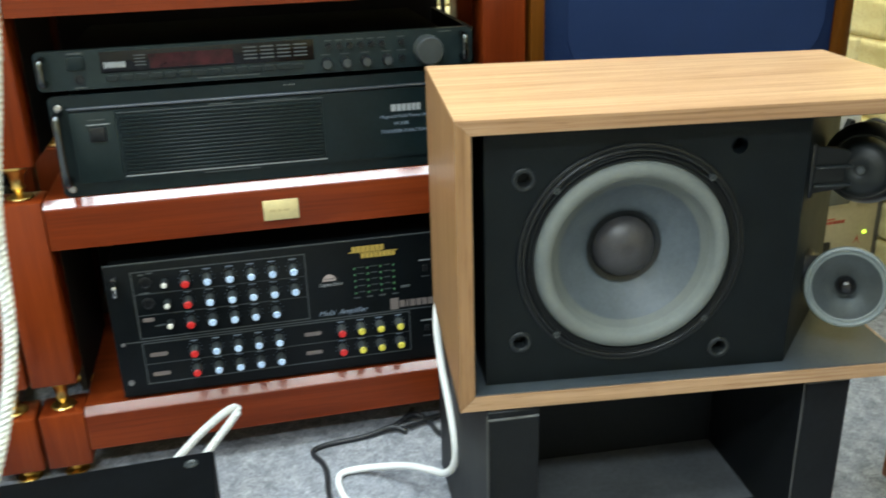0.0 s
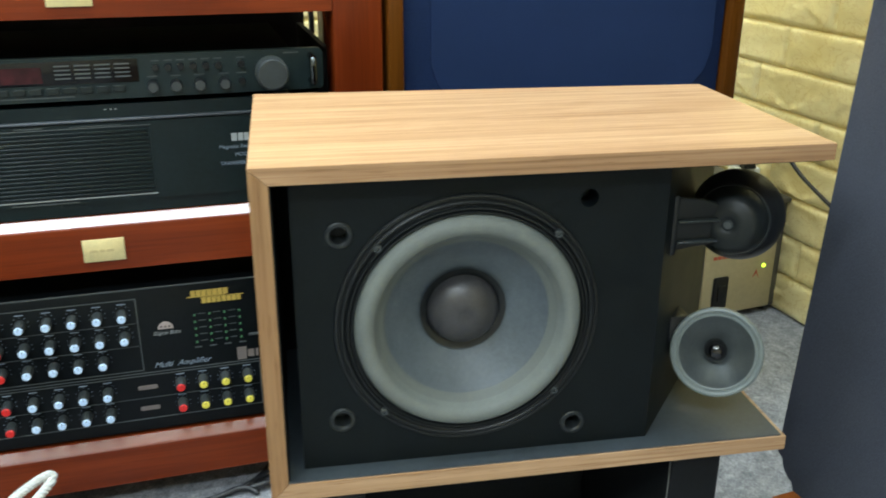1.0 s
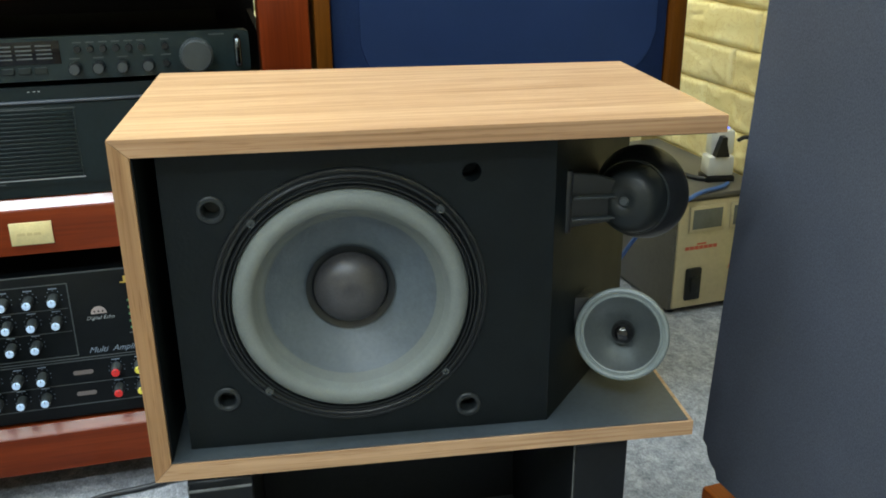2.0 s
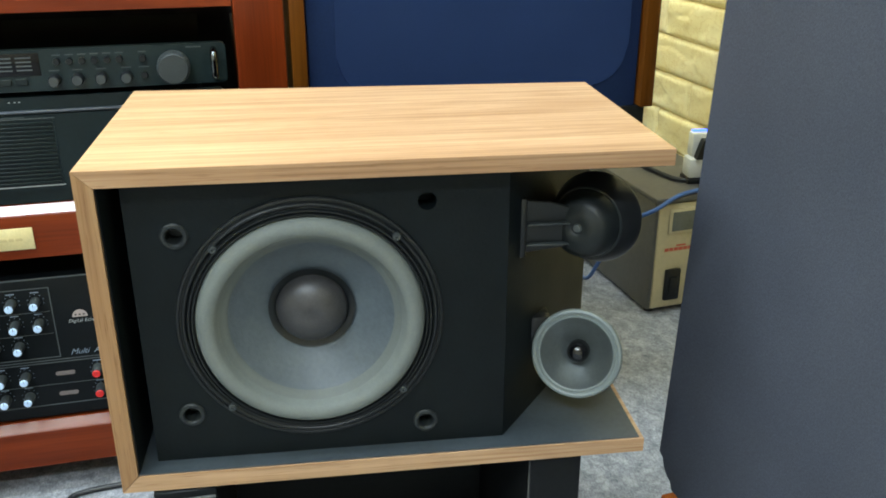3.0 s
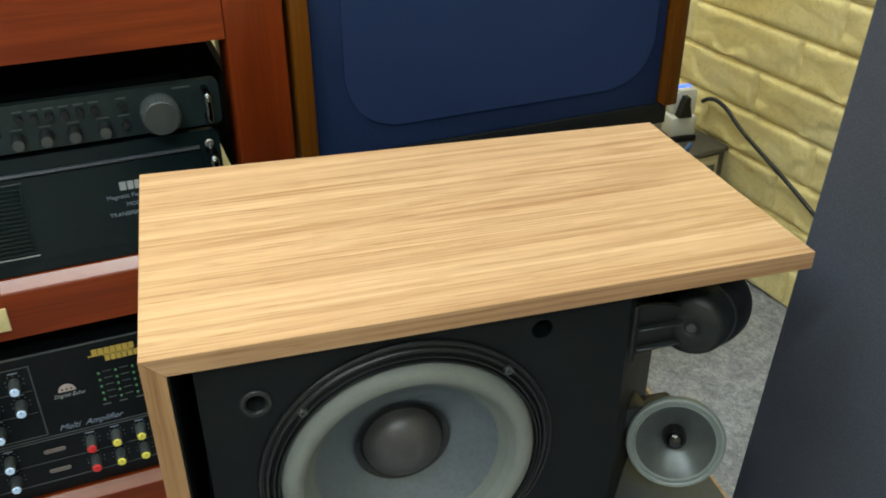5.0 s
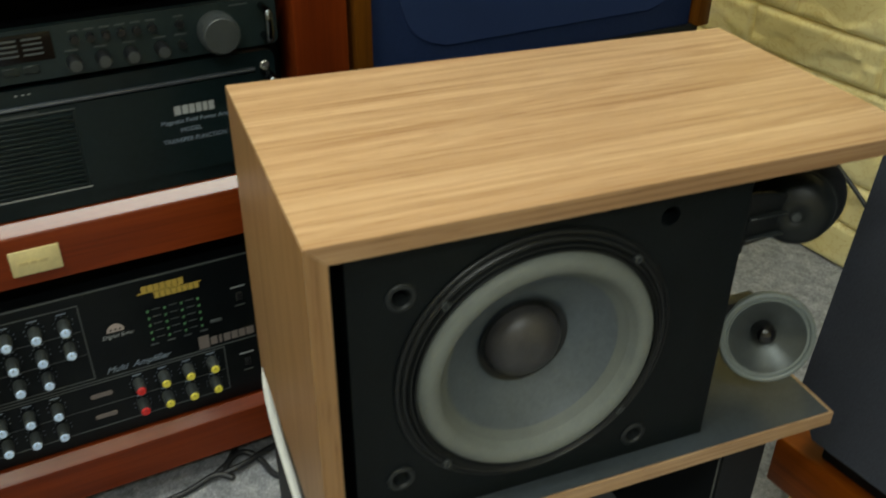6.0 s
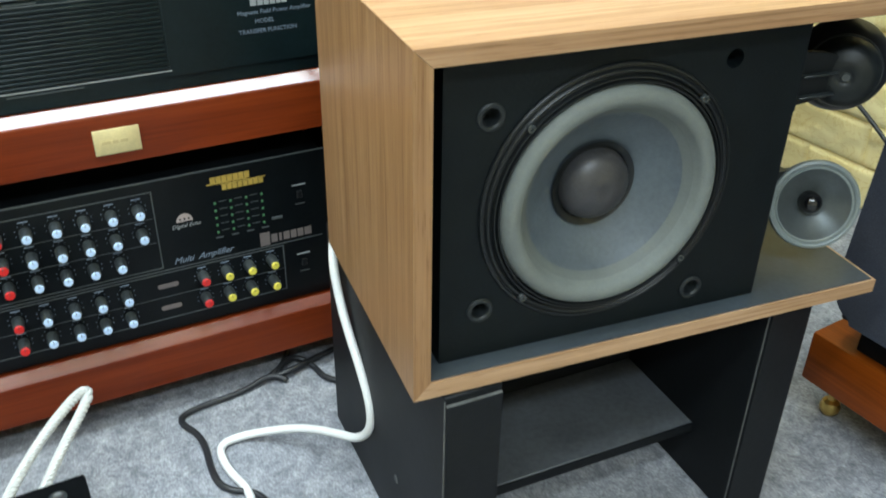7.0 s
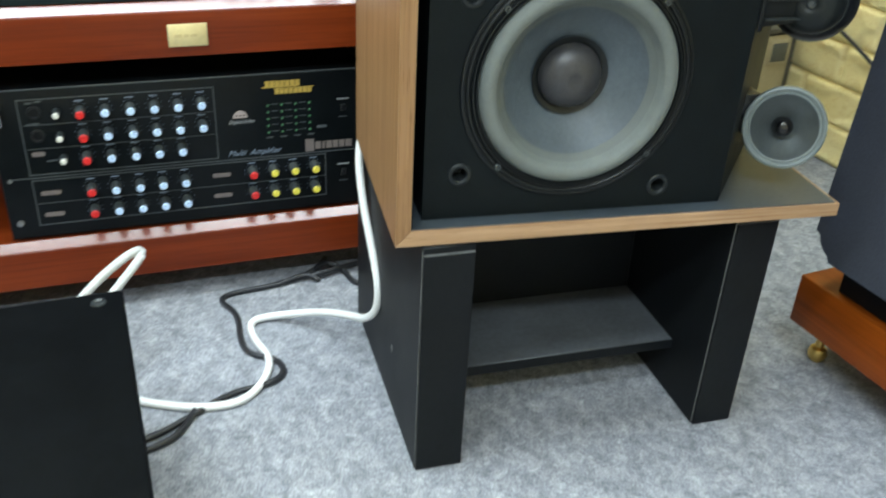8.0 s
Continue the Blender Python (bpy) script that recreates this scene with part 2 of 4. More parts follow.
def part(name, bm, material, parent, label="", m=None):
    """One mesh object under a thing or a part. bm: a bmesh, or a mesh that is ready."""
    if isinstance(bm, bmesh.types.BMesh):
        me = bpy.data.meshes.new(name)
        bmesh.ops.recalc_face_normals(bm, faces=bm.faces[:])
        bm.to_mesh(me)
        bm.free()
        finish(name, me, material)
    else:
        me = bm
    ob = new(name, me)
    ob.parent = parent
    if m is not None:
        ob.matrix_local = m
    return tagged(ob, label)


def stuff(name, bm, material, parent, label=""):
    """Small print and dots that nobody could pick apart."""
    return tagged(part(name, bm, material, parent, label), kind="stuff")


def solo(name, bm, material, m, label, category, group="", kind=""):
    ob = part(name, bm, material, None)
    ob.matrix_world = m
    return tagged(ob, label, category, group, kind)


def block(bm, x0, x1, y0, y1, z0, z1, bevel=0.0, segs=2):
    made = bmesh.ops.create_cube(bm, size=1.0, matrix=Matrix.Translation(((x0 + x1) / 2, (y0 + y1) / 2, (z0 + z1) / 2)) @ Matrix.Diagonal((x1 - x0, y1 - y0, z1 - z0, 1)))
    if bevel:
        edges = list({e for v in made["verts"] for e in v.link_edges})
        bmesh.ops.bevel(bm, geom=edges, offset=bevel, segments=segs, affect="EDGES", profile=0.5)
    return bm


def box(x0, x1, y0, y1, z0, z1, bevel=0.0, segs=2):
    return block(bmesh.new(), x0, x1, y0, y1, z0, z1, bevel, segs)


def prism(outline, y0, y1, axis="y"):
    """A closed outline of pairs drawn out along one axis."""
    bm = bmesh.new()
    put = {"x": lambda a, b, h: (h, a, b), "y": lambda a, b, h: (a, h, b), "z": lambda a, b, h: (a, b, h)}[axis]
    low = [bm.verts.new(put(a, b, y0)) for a, b in outline]
    high = [bm.verts.new(put(a, b, y1)) for a, b in outline]
    bm.faces.new(low), bm.faces.new(high[::-1])
    for n in range(len(outline)):
        k = (n + 1) % len(outline)
        bm.faces.new((low[n], low[k], high[k], high[n]))
    return bm


def rounded(x0, x1, z0, z1, r, corners="abcd", segs=8):
    """Outline of a rectangle whose named corners are round: a low left, b low right, c high right, d high left."""
    out = []
    for key, cx, cz, a0 in (("a", x0, z0, 180), ("b", x1, z0, 270), ("c", x1, z1, 0), ("d", x0, z1, 90)):
        if key not in corners:
            out.append((cx, cz))
            continue
        mx, mz = (cx + r if cx == x0 else cx - r), (cz + r if cz == z0 else cz - r)
        out += [(mx + r * math.cos(radians(a0 + 90 * k / segs)), mz + r * math.sin(radians(a0 + 90 * k / segs))) for k in range(segs + 1)]
    return out


def lathe(profile, segs=48, m=None, bm=None):
    """A turned form about local z from pairs of radius and height; ends at radius 0 are closed."""
    bm = bm or bmesh.new()
    m = m or Matrix()
    rings = []
    for r, h in profile:
        if r < 1e-6:
            rings.append([bm.verts.new(m @ Vector((0, 0, h)))])
        else:
            rings.append([bm.verts.new(m @ Vector((r * math.cos(2 * math.pi * k / segs), r * math.sin(2 * math.pi * k / segs), h))) for k in range(segs)])
    for a, b in zip(rings, rings[1:]):
        for k in range(segs):
            j = (k + 1) % segs
            if len(a) == 1:
                bm.faces.new((a[0], b[k], b[j]))
            elif len(b) == 1:
                bm.faces.new((a[k], a[j], b[0]))
            else:
                bm.faces.new((a[k], a[j], b[j], b[k]))
    return bm


def facing(place, way):
    """A pose whose local z points along a way."""
    return Matrix.Translation(place) @ Vector(way).to_track_quat("Z", "Y").to_matrix().to_4x4()


def mesh_of(data):
    """A mesh from a curve or a text."""
    temp = new("temporary", data)
    me = bpy.data.meshes.new_from_object(temp.evaluated_get(bpy.context.evaluated_depsgraph_get()))
    bpy.data.objects.remove(temp)
    return me


def cable_mesh(name, points, radius, material):
    data = bpy.data.curves.new(name, "CURVE")
    data.dimensions, data.bevel_depth, data.bevel_resolution, data.resolution_u = "3D", radius, 4, 8
    line = data.splines.new("NURBS")
    line.points.add(len(points) - 1)
    for p, c in zip(line.points, points):
        p.co = (*c, 1)
    line.use_endpoint_u, line.order_u = True, 3
    return finish(name, mesh_of(data), material)


def text_mesh(words, size, material, shear=0.0, wide=1.0):
    data = bpy.data.curves.new("lettering", "FONT")
    data.body, data.size, data.shear, data.extrude = words, size, shear, 0.0001
    data.resolution_u = 2
    me = mesh_of(data)
    me.transform(Matrix.Diagonal((wide, 1, 1, 1)))
    return finish("lettering", me, material)


def upright(u, v, z):
    """The pose of lettering on a face that looks along -y."""
    return pose(u, v, z, 90, 0, 0)


# ---- the room ----
RACK = Matrix.Translation((-0.15, 0.357, 0)) @ pose(0, 0, 0, 0, 0, 6.5)
SIDE = Matrix.Translation((0.88, 0.72, 0)) @ pose(0, 0, 0, 0, 0, 11)


def structure(name, bm, material, m, label, category):
    return solo(name, bm, material, m, label, category, kind="structure")


structure("floor", box(-3.6, 2.2, -3.6, 2.2, -0.05, 0.0), CARPET, Matrix(), "mottled grey felt carpet covering the floor", "floor")
structure("ceiling", box(-3.6, 2.2, -3.6, 2.2, 2.6, 2.66), CEIL, Matrix(), "plain white painted ceiling", "ceiling")
wall_right = structure("wall_east", box(0.012, 0.14, -3.8, 0.9, 0.001, 2.599), STONE, SIDE, "yellow embossed stone-look panel wall", "wall")
wall_back = structure("wall_north", box(-3.2, 1.0, 0.62, 0.76, 0.002, 2.598), STONE, RACK, "yellow embossed stone-look panel wall behind the rack", "wall")
structure("wall_west", box(-3.3, -3.2, -3.5, 2.0, 0.003, 2.597), PLASTER, Matrix(), "plain cream plaster wall", "wall")
structure("wall_south", box(-3.4, 2.1, -3.3, -3.2, 0.004, 2.596), PLASTER, Matrix(), "plain cream plaster wall", "wall")
for lx, ly, sx, sy, watts in LAMPS:
    lamp = thing("ceiling_light", pose(lx, ly, 2.6), "white batten ceiling light with a lit cover", "ceiling light", "ceiling lights")
    part("housing", box(-sx / 2 - 0.02, sx / 2 + 0.02, -sy / 2 - 0.02, sy / 2 + 0.02, -0.05, 0.0, 0.006), WHITECAP, lamp)
    part("cover", box(-sx / 2, sx / 2, -sy / 2, sy / 2, -0.062, -0.049, 0.005), TUBE, lamp)

# ---- the bookshelf loudspeaker ----
W, D, Z0, H, TB = 0.430, 0.243, 0.258, 0.268, 0.013


def woofer(parent, cx, cz, y):
    m = Matrix.Translation((cx, y, cz)) @ pose(0, 0, 0, 90, 0, 0)
    rib = [(0.1030, -0.004), (0.1030, 0.0012), (0.1022, 0.0022), (0.1006, 0.0024), (0.0998, 0.0014), (0.0992, 0.0014), (0.0986, 0.0030), (0.0976, 0.0038), (0.0962, 0.0038), (0.0950, 0.0028), (0.0945, 0.0020)]
    for r0, r1, top in ((0.0942, 0.0914, 0.0052), (0.0912, 0.0886, 0.0062)):
        rib += [(r0, 0.0022), (r0 - 0.0003, top - 0.0012), (r0 - 0.0009, top), (r1 + 0.0009, top), (r1 + 0.0003, top - 0.0012), (r1, 0.0022)]
    rib += [(0.0882, 0.0008), (0.0878, -0.05), (0.03, -0.075), (0, -0.075)]
    drv = part("woofer_frame", lathe(rib, 96, m), RUBBER, parent, "black ribbed rubber woofer gasket")
    roll = [(0.0886, 0.0012)] + [(0.0796 + 0.0086 * math.cos(radians(a)), 0.0012 + 0.0098 * math.sin(radians(a))) for a in range(8, 137, 8)] + [(0.0722, 0.0056), (0.0708, 0.0038), (0.0700, 0.0026)]
    part("surround", lathe(roll, 96, m), SURROUND, drv, "pale grey-green foam surround")
    part("glue_band", lathe([(0.0704, 0.0030), (0.0690, 0.0012), (0.0672, -0.0004), (0.0655, -0.0020), (0.0645, -0.0032)], 96, m), BAND, drv, "darker inner band of the surround")
    cone = [(0.0657, -0.0020)] + [(0.0655 - 0.0375 * k / 10, -0.0024 - 0.0262 * (k / 10) ** 0.86) for k in range(1, 11)]
    part("cone", lathe(cone, 96, m), CONE, drv, "slate grey paper cone")
    # black ring where the cone meets the cap
    part("glue_ring", lathe([(0.0345, -0.0215), (0.0324, -0.0225), (0.0300, -0.0229), (0.0284, -0.0239), (0.0272, -0.0260)], 64, m), RUBBER, drv, "dark ring round the cap")
    dome = [(0.0288, -0.0255), (0.0284, -0.0225)] + [(0.0282 * math.cos(radians(a)), -0.0225 + 0.0172 * math.sin(radians(a))) for a in range(6, 72, 6)] + [(0.0078, -0.0058), (0.0064, -0.0060), (0.0045, -0.0063), (0, -0.0065)]
    part("dust_cap", lathe(dome, 64, m), CAP, drv, "dark charcoal domed dust cap")
    for dx, dz in ((-0.0715, 0.068), (0.0695, 0.0715), (0.0725, -0.067), (-0.069, -0.0735)):
        sm = Matrix.Translation((cx + 0.965 * dx, y - 0.0035, cz + 0.965 * dz)) @ pose(0, 0, 0, 90, 0, 0)
        s = part("screw", lathe([(0.0034, -0.001), (0.0034, 0.0016), (0.0028, 0.0024), (0.0012, 0.0024), (0.0009, 0.0012), (0, 0.0012)], 18, sm), DARK_STEEL, drv, "small dark screw head")
    return drv


def front_tweeter(parent):
    d = Vector((-0.40, -0.87, 0.28)).normalized()
    m = facing(Vector((0.379, 0.042, 0.334 - Z0)) + d * 0.004, d) @ Matrix.Scale(1.03, 4)
    tw = part("tweeter", lathe([(0.0, -0.034), (0.021, -0.034), (0.021, -0.018), (0.030, -0.012), (0.0372, -0.005), (0.0378, -0.001), (0.0368, 0.0012), (0.0350, 0.0018), (0.0335, 0.0010), (0.0328, -0.0006), (0.0318, -0.0006), (0.0312, 0.0006), (0.0302, 0.0002)], 64, m), TW_RIM, parent, "grey cone tweeter on a bracket")
    part("tweeter_cone", lathe([(0.0306, 0.0003)] + [(0.0306 - 0.0236 * k / 8, 0.0003 - 0.0165 * (k / 8) ** 0.9) for k in range(1, 9)], 64, m), TW_CONE, tw, "silver grey tweeter cone")
    part("tweeter_dome", lathe([(0.0096, -0.0165), (0.0093, -0.0095)] + [(0.0092 * math.cos(radians(a)), -0.0090 + 0.0086 * math.sin(radians(a))) for a in range(6, 90, 7)] + [(0, -0.0004)], 40, m), GLOSS, tw, "gloss black centre dome")
    arm = bmesh.new()
    block(arm, 0.352, 0.392, 0.072, 0.084, 0.058, 0.092, 0.003)
    block(arm, 0.340, 0.360, 0.058, 0.080, 0.078, 0.104, 0.003)
    part("tweeter_arm", arm, PLASTIC, tw, "black plastic mounting arm")


def rear_tweeter(parent):
    d = Vector((0.60, 0.79, -0.10)).normalized()
    m = facing((0.369, 0.032, 0.453 - Z0), d)
    tw = part("tweeter", lathe([(0, 0.0012), (0.0050, 0.0012), (0.0060, 0.0004), (0.0118, 0.0), (0.0130, 0.0006), (0.0185, 0.0018), (0.0225, 0.0045), (0.0256, 0.0090), (0.0276, 0.0150), (0.0288, 0.0215), (0.0270, 0.0240)], 64, m), TW_DARK, parent, "smoked plastic tweeter seen from its magnet side")
    part("tweeter_dish", lathe([(0.0265, 0.0225), (0.0310, 0.0262), (0.0350, 0.0330), (0.0374, 0.0405), (0.0387, 0.0440), (0.0387, 0.0456), (0.0376, 0.0464), (0.0340, 0.0445), (0.0200, 0.0350), (0, 0.0330)], 64, m), PLASTIC, tw, "black tweeter dish")
    part("clear_ring", lathe([(0.0282, 0.0204), (0.0292, 0.0202), (0.0299, 0.0210), (0.0300, 0.0220), (0.0292, 0.0228), (0.0282, 0.0226)], 64, m), SMOKED, tw, "pale plastic rim ring")
    part("magnet_badge", lathe([(0, 0.0004), (0.0030, 0.0), (0.0038, 0.0010), (0.0038, 0.004)], 20, m), KNOB_GREY, tw, "dull grey centre rivet")
    for z in (0.4565, 0.4390):
        part("tweeter_arm", box(0.3300, 0.3640, 0.0345, 0.0395, z - 0.0009 - Z0, z + 0.0009 - Z0, 0.0004, 1), SMOKED, tw, "smoked plastic bracket bar")
    web = prism([(0.3290, 0.4310 - Z0), (0.3660, 0.4350 - Z0), (0.3660, 0.4680 - Z0), (0.3500, 0.4735 - Z0), (0.3290, 0.4760 - Z0)], 0.0395, 0.0430)
    bmesh.ops.bevel(web, geom=web.edges[:], offset=0.0008, segments=1, affect="EDGES")
    part("bracket_web", web, RUBBER, tw)
    part("bracket_foot", box(0.3235, 0.3295, 0.0350, 0.0560, 0.4280 - Z0, 0.4790 - Z0, 0.002), RUBBER, tw)


def bookshelf_speaker():
    sp = thing("bookshelf_speaker", pose(0, 0, Z0), "walnut laminate bookshelf loudspeaker without grille, standing on a black stand", "loudspeaker")
    t = 0.0135
    for name, outline in (("top_board", [(0, H), (t, H - TB), (W, H - TB), (W, H)]), ("bottom_board", [(0, 0), (W, 0), (W, TB), (t, TB)])):
        board = prism(outline, 0, D)
        for v in board.verts:
            back, right = v.co.y > 0.1, v.co.x > 0.2
            if back:
                v.co.y -= 0.016 * v.co.x / W
            if name == "top_board" and right:
                v.co.x += -0.004 if back else 0.002
            elif v.co.z < 0.001 and not right:
                v.co.z -= 0.0015
        bmesh.ops.bevel(board, geom=[e for e in board.edges if e.calc_length() > 0.1], offset=0.0003, segments=2, affect="EDGES")
        part(name, board, WOOD_X, sp)
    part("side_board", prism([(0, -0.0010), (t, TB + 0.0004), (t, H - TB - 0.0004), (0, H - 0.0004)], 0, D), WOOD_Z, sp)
    part("back_board", prism([(t, 0.2250), (0.400, 0.2250), (0.400, 0.2270), (t, 0.2420)], TB, H - TB, "z"), BAFFLE, sp)
    part("inner_lining", box(t, W - 0.004, 0.0018, D - 0.019, TB, TB + 0.0012), INNER, sp, "slate grey lining of the lower board")
    part("top_lining", box(t, W - 0.004, 0.003, D - 0.019, H - TB - 0.0012, H - TB), BAFFLE, sp)
    part("side_lining", box(t, t + 0.0012, 0.0030, D - 0.004, TB + 0.0014, H - TB - 0.0014), BAFFLE, sp, "black lining of the upright board")
    body = prism([(0.0265, 0.018), (0.311, 0.018), (0.413, 0.150), (0.413, 0.2248), (0.0265, 0.2248)], TB + 0.0014, H - TB - 0.0014, "z")
    cut = bmesh.new()
    wx, wz = 0.157, 0.3925 - Z0
    lathe([(0, -0.05), (0.100, -0.05), (0.100, 0.15), (0, 0.15)], 64, Matrix.Translation((wx, 0.10, wz)) @ pose(0, 0, 0, 90, 0, 0), cut)
    holes = [(0.0605, 0.4680 - Z0), (0.0580, 0.3145 - Z0), (0.2455, 0.2935 - Z0), (0.2480, 0.4870 - Z0)]
    for hx, hz in holes:
        lathe([(0, -0.02), (0.0072, -0.02), (0.0072, 0.02), (0, 0.02)], 24, Matrix.Translation((hx, 0.02, hz)) @ pose(0, 0, 0, 90, 0, 0), cut)
    made = []
    for name, bm in (("body", body), ("cutter", cut)):
        bmesh.ops.recalc_face_normals(bm, faces=bm.faces[:])
        me = bpy.data.meshes.new(name)
        bm.to_mesh(me)
        bm.free()
        made.append(new(name, me))
    mod = made[0].modifiers.new("openings", "BOOLEAN")
    mod.operation, mod.solver, mod.object = "DIFFERENCE", "EXACT", made[1]
    me = bpy.data.meshes.new_from_object(made[0].evaluated_get(bpy.context.evaluated_depsgraph_get()))
    for o in made:
        bpy.data.objects.remove(o)
    part("baffle", finish("baffle", me, BAFFLE), BAFFLE, sp, "matt black baffle with an angled side")
    for hx, hz in holes[:3]:
        part("grille_socket", lathe([(0.0104, -0.001), (0.0104, 0.0010), (0.0094, 0.0018), (0.0072, 0.0018), (0.0062, 0.0006), (0.0060, -0.014), (0, -0.014)], 32, Matrix.Translation((hx, 0.018, hz)) @ pose(0, 0, 0, 90, 0, 0)), SOCKET, sp, "dark plastic grille socket")
    woofer(sp, wx, wz, 0.0176)
    front_tweeter(sp)
    rear_tweeter(sp)
    return sp


bookshelf_speaker()

# ---- the black stand under it ----


def speaker_stand():
    st = thing("speaker_stand", pose(0.0, 0, 0, 0, 0, 3.2), "low black painted wooden speaker stand with worn edges", "speaker stand")
    for x0 in (0.0235, 0.3350):
        w = 0.0490 if x0 < 0.1 else 0.0465
        pn = part("side_panel", box(x0, x0 + w, -0.004, 0.285, 0.0, 0.2555, 0.0012, 1), BLACK_WOOD, st)
        part("worn_edge", box(x0 - 0.0002, x0 + 0.0009, -0.0044, -0.0033, 0.004, 0.252), WORN_LIT, pn, "pale edge, worn in front and lit on top")
        part("front_edge", box(x0 + 0.001, x0 + w - 0.001, -0.0072, -0.0041, 0.001, 0.2480, 0.0004, 1), BLACK_WOOD, pn)
        # pale strip painted in for the lit top face of the panel
        part("worn_edge", box(x0 + 0.001, x0 + w - 0.001, -0.0070, -0.0042, 0.2481, 0.2488), WORN_LIT, pn, "pale edge, worn in front and lit on top")
    # the shelf is a lighter grey than the stand's black boards
    part("shelf", box(0.0727, 0.3348, 0.060, 0.175, 0.0580, 0.0690, 0.001, 1), SHELF_GREY, st, "lighter grey lower shelf board")
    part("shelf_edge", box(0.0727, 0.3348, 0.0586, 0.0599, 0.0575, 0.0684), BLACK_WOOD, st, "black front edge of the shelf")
    part("back_board", box(0.0727, 0.3348, 0.1752, 0.188, 0.0580, 0.250, 0.001, 1), BLACK_WOOD, st)
    part("cap_screw", lathe([(0.004, 0), (0.004, 0.0008), (0, 0.0008)], 16, facing((0.0235, 0.10, 0.075), (-1, 0, 0))), WORN_LIT, st)
    return st


speaker_stand()

# ---- the equipment rack ----
U0, U1, PW = -0.344, 0.289, 0.0545


def spike(z0, z1, u, v):
    h = z1 - z0
    return lathe([(0, 0.0), (0.014, 0.0), (0.0155, 0.0015), (0.014, 0.003), (0.006, 0.0035), (0.0030, 0.0045), (0.0075, 0.32 * h), (0.0062, 0.42 * h), (0.0085, 0.68 * h), (0.0165, 0.90 * h), (0.0165, h), (0, h)], 24, Matrix.Translation((u, v, z0)))


def rack(m, label):
    rk = thing("equipment_rack", m, label, "equipment rack", "racks along the wall")
    for u in (U0, U1 - PW):
        for v, back in ((0.0, 0), (0.25, 1)):
            shift, pw = (0.030, 0.024) if back and u > 0 else (0.0, PW)
            for z0, z1 in ((0.022, 0.0985), (0.1400, 0.3765), (0.4185, 0.98)):
                part("post", box(u + shift, u + shift + pw - 0.001, v, v + 0.052, z0, z1, 0.0028), RED_Z, rk)
            for z0, z1 in ((0.0, 0.022), (0.0985, 0.1400), (0.3765, 0.4185)):
                part("brass_spike", spike(z0, z1, u + shift + pw / 2, v + 0.026), BRASS, rk, "polished brass spike foot")
    for z0, z1 in ((0.0425, 0.0915), (0.3165, 0.3665), (0.5820, 0.6450)):
        edge = [(0.001, z0), (0.001, z1 - 0.001), (0.002, z1 + 0.0002), (0.0120, z1 + 0.0082), (0.0145, z1 + 0.0085), (0.295, z1 + 0.0085), (0.295, z0)]
        sh = part("shelf", prism(edge, U0 + PW, U1 - PW - 0.0006, "x"), RED_X, rk, "red lacquered shelf with a thick chamfered front edge")
        rim = [(0.0024, z1 + 0.0004), (0.0016, z1 + 0.0008), (0.0114, z1 + 0.0088), (0.0121, z1 + 0.0082)]
        part("polished_edge", prism(rim, U0 + PW, U1 - PW - 0.0006, "x"), RED_EDGE, sh, "polished chamfer along the shelf front")
        if z0 > 0.2:
            pu = 0.0 - 0.022
            plate = part("name_plate", box(pu - 0.021, pu + 0.0215, -0.0014, 0.0008, z0 + 0.0115, z0 + 0.0365, 0.0005), PLAQUE, sh, "small brass name plate")
            for k, (a, b) in enumerate(((-0.014, -0.006), (-0.004, 0.001), (0.003, 0.010))):
                part("engraving", box(pu + a, pu + b, -0.0018, -0.0013, z0 + 0.0222, z0 + 0.0255), ENGRAVED, plate)
    # unseen dark sheets at the sides and back, added to keep the bays dark
    for z0, z1 in ((0.1010, 0.3160), (0.4190, 0.5815)):
        part("side_panel", box(U0 + PW - 0.0075, U0 + PW - 0.0010, 0.0525, 0.2495, z0, z1), DARK, rk, "added dark sheet closing the bay side")
    for z0, z1 in ((0.1402, 0.3160), (0.4190, 0.5320)):
        part("side_panel", box(U1 - PW + 0.0010, U1 - PW + 0.0075, 0.0525, 0.2995, z0, z1), DARK, rk, "added dark sheet closing the bay side")
    part("back_panel", box(U0 + 0.002, 0.2465, 0.3025, 0.3105, 0.002, 0.5815), DARK, rk, "added dark sheet across the back of the bays")
    return rk


rack(RACK, "red mahogany stacked equipment rack on brass spikes")
rack(RACK @ Matrix.Translation((U0 - U1 - 0.0035, 0, 0)), "second red mahogany rack close beside the first")

# ---- equipment on the rack ----


def face_bar(bm, u0, u1, z0, z1, v, depth=0.0004):
    return block(bm, u0, u1, v - depth, v + 0.0002, z0, z1)


def bow_handle(u, z0, z1, v, reach=0.022, r=0.0038):
    pts = [(u, v + 0.004, z1), (u, v - reach * 0.8, z1), (u, v - reach, z1 - 0.004), (u, v - reach, (z0 + z1) / 2), (u, v - reach, z0 + 0.004), (u, v - reach * 0.8, z0), (u, v + 0.004, z0)]
    return cable_mesh("handle", pts, r, NICKEL)


def knob_mesh(name, r, length, material):
    bm = lathe([(r * 0.97, 0), (r, length * 0.1), (r * 0.94, length * 0.9), (r * 0.86, length), (0, length)], 28)
    me = bpy.data.meshes.new(name)
    bmesh.ops.recalc_face_normals(bm, faces=bm.faces[:])
    bm.to_mesh(me)
    bm.free()
    return finish(name, me, material)


def on_face(u, z, v):
    return Matrix.Translation((u, v, z)) @ pose(0, 0, 0, 90, 0, 0)


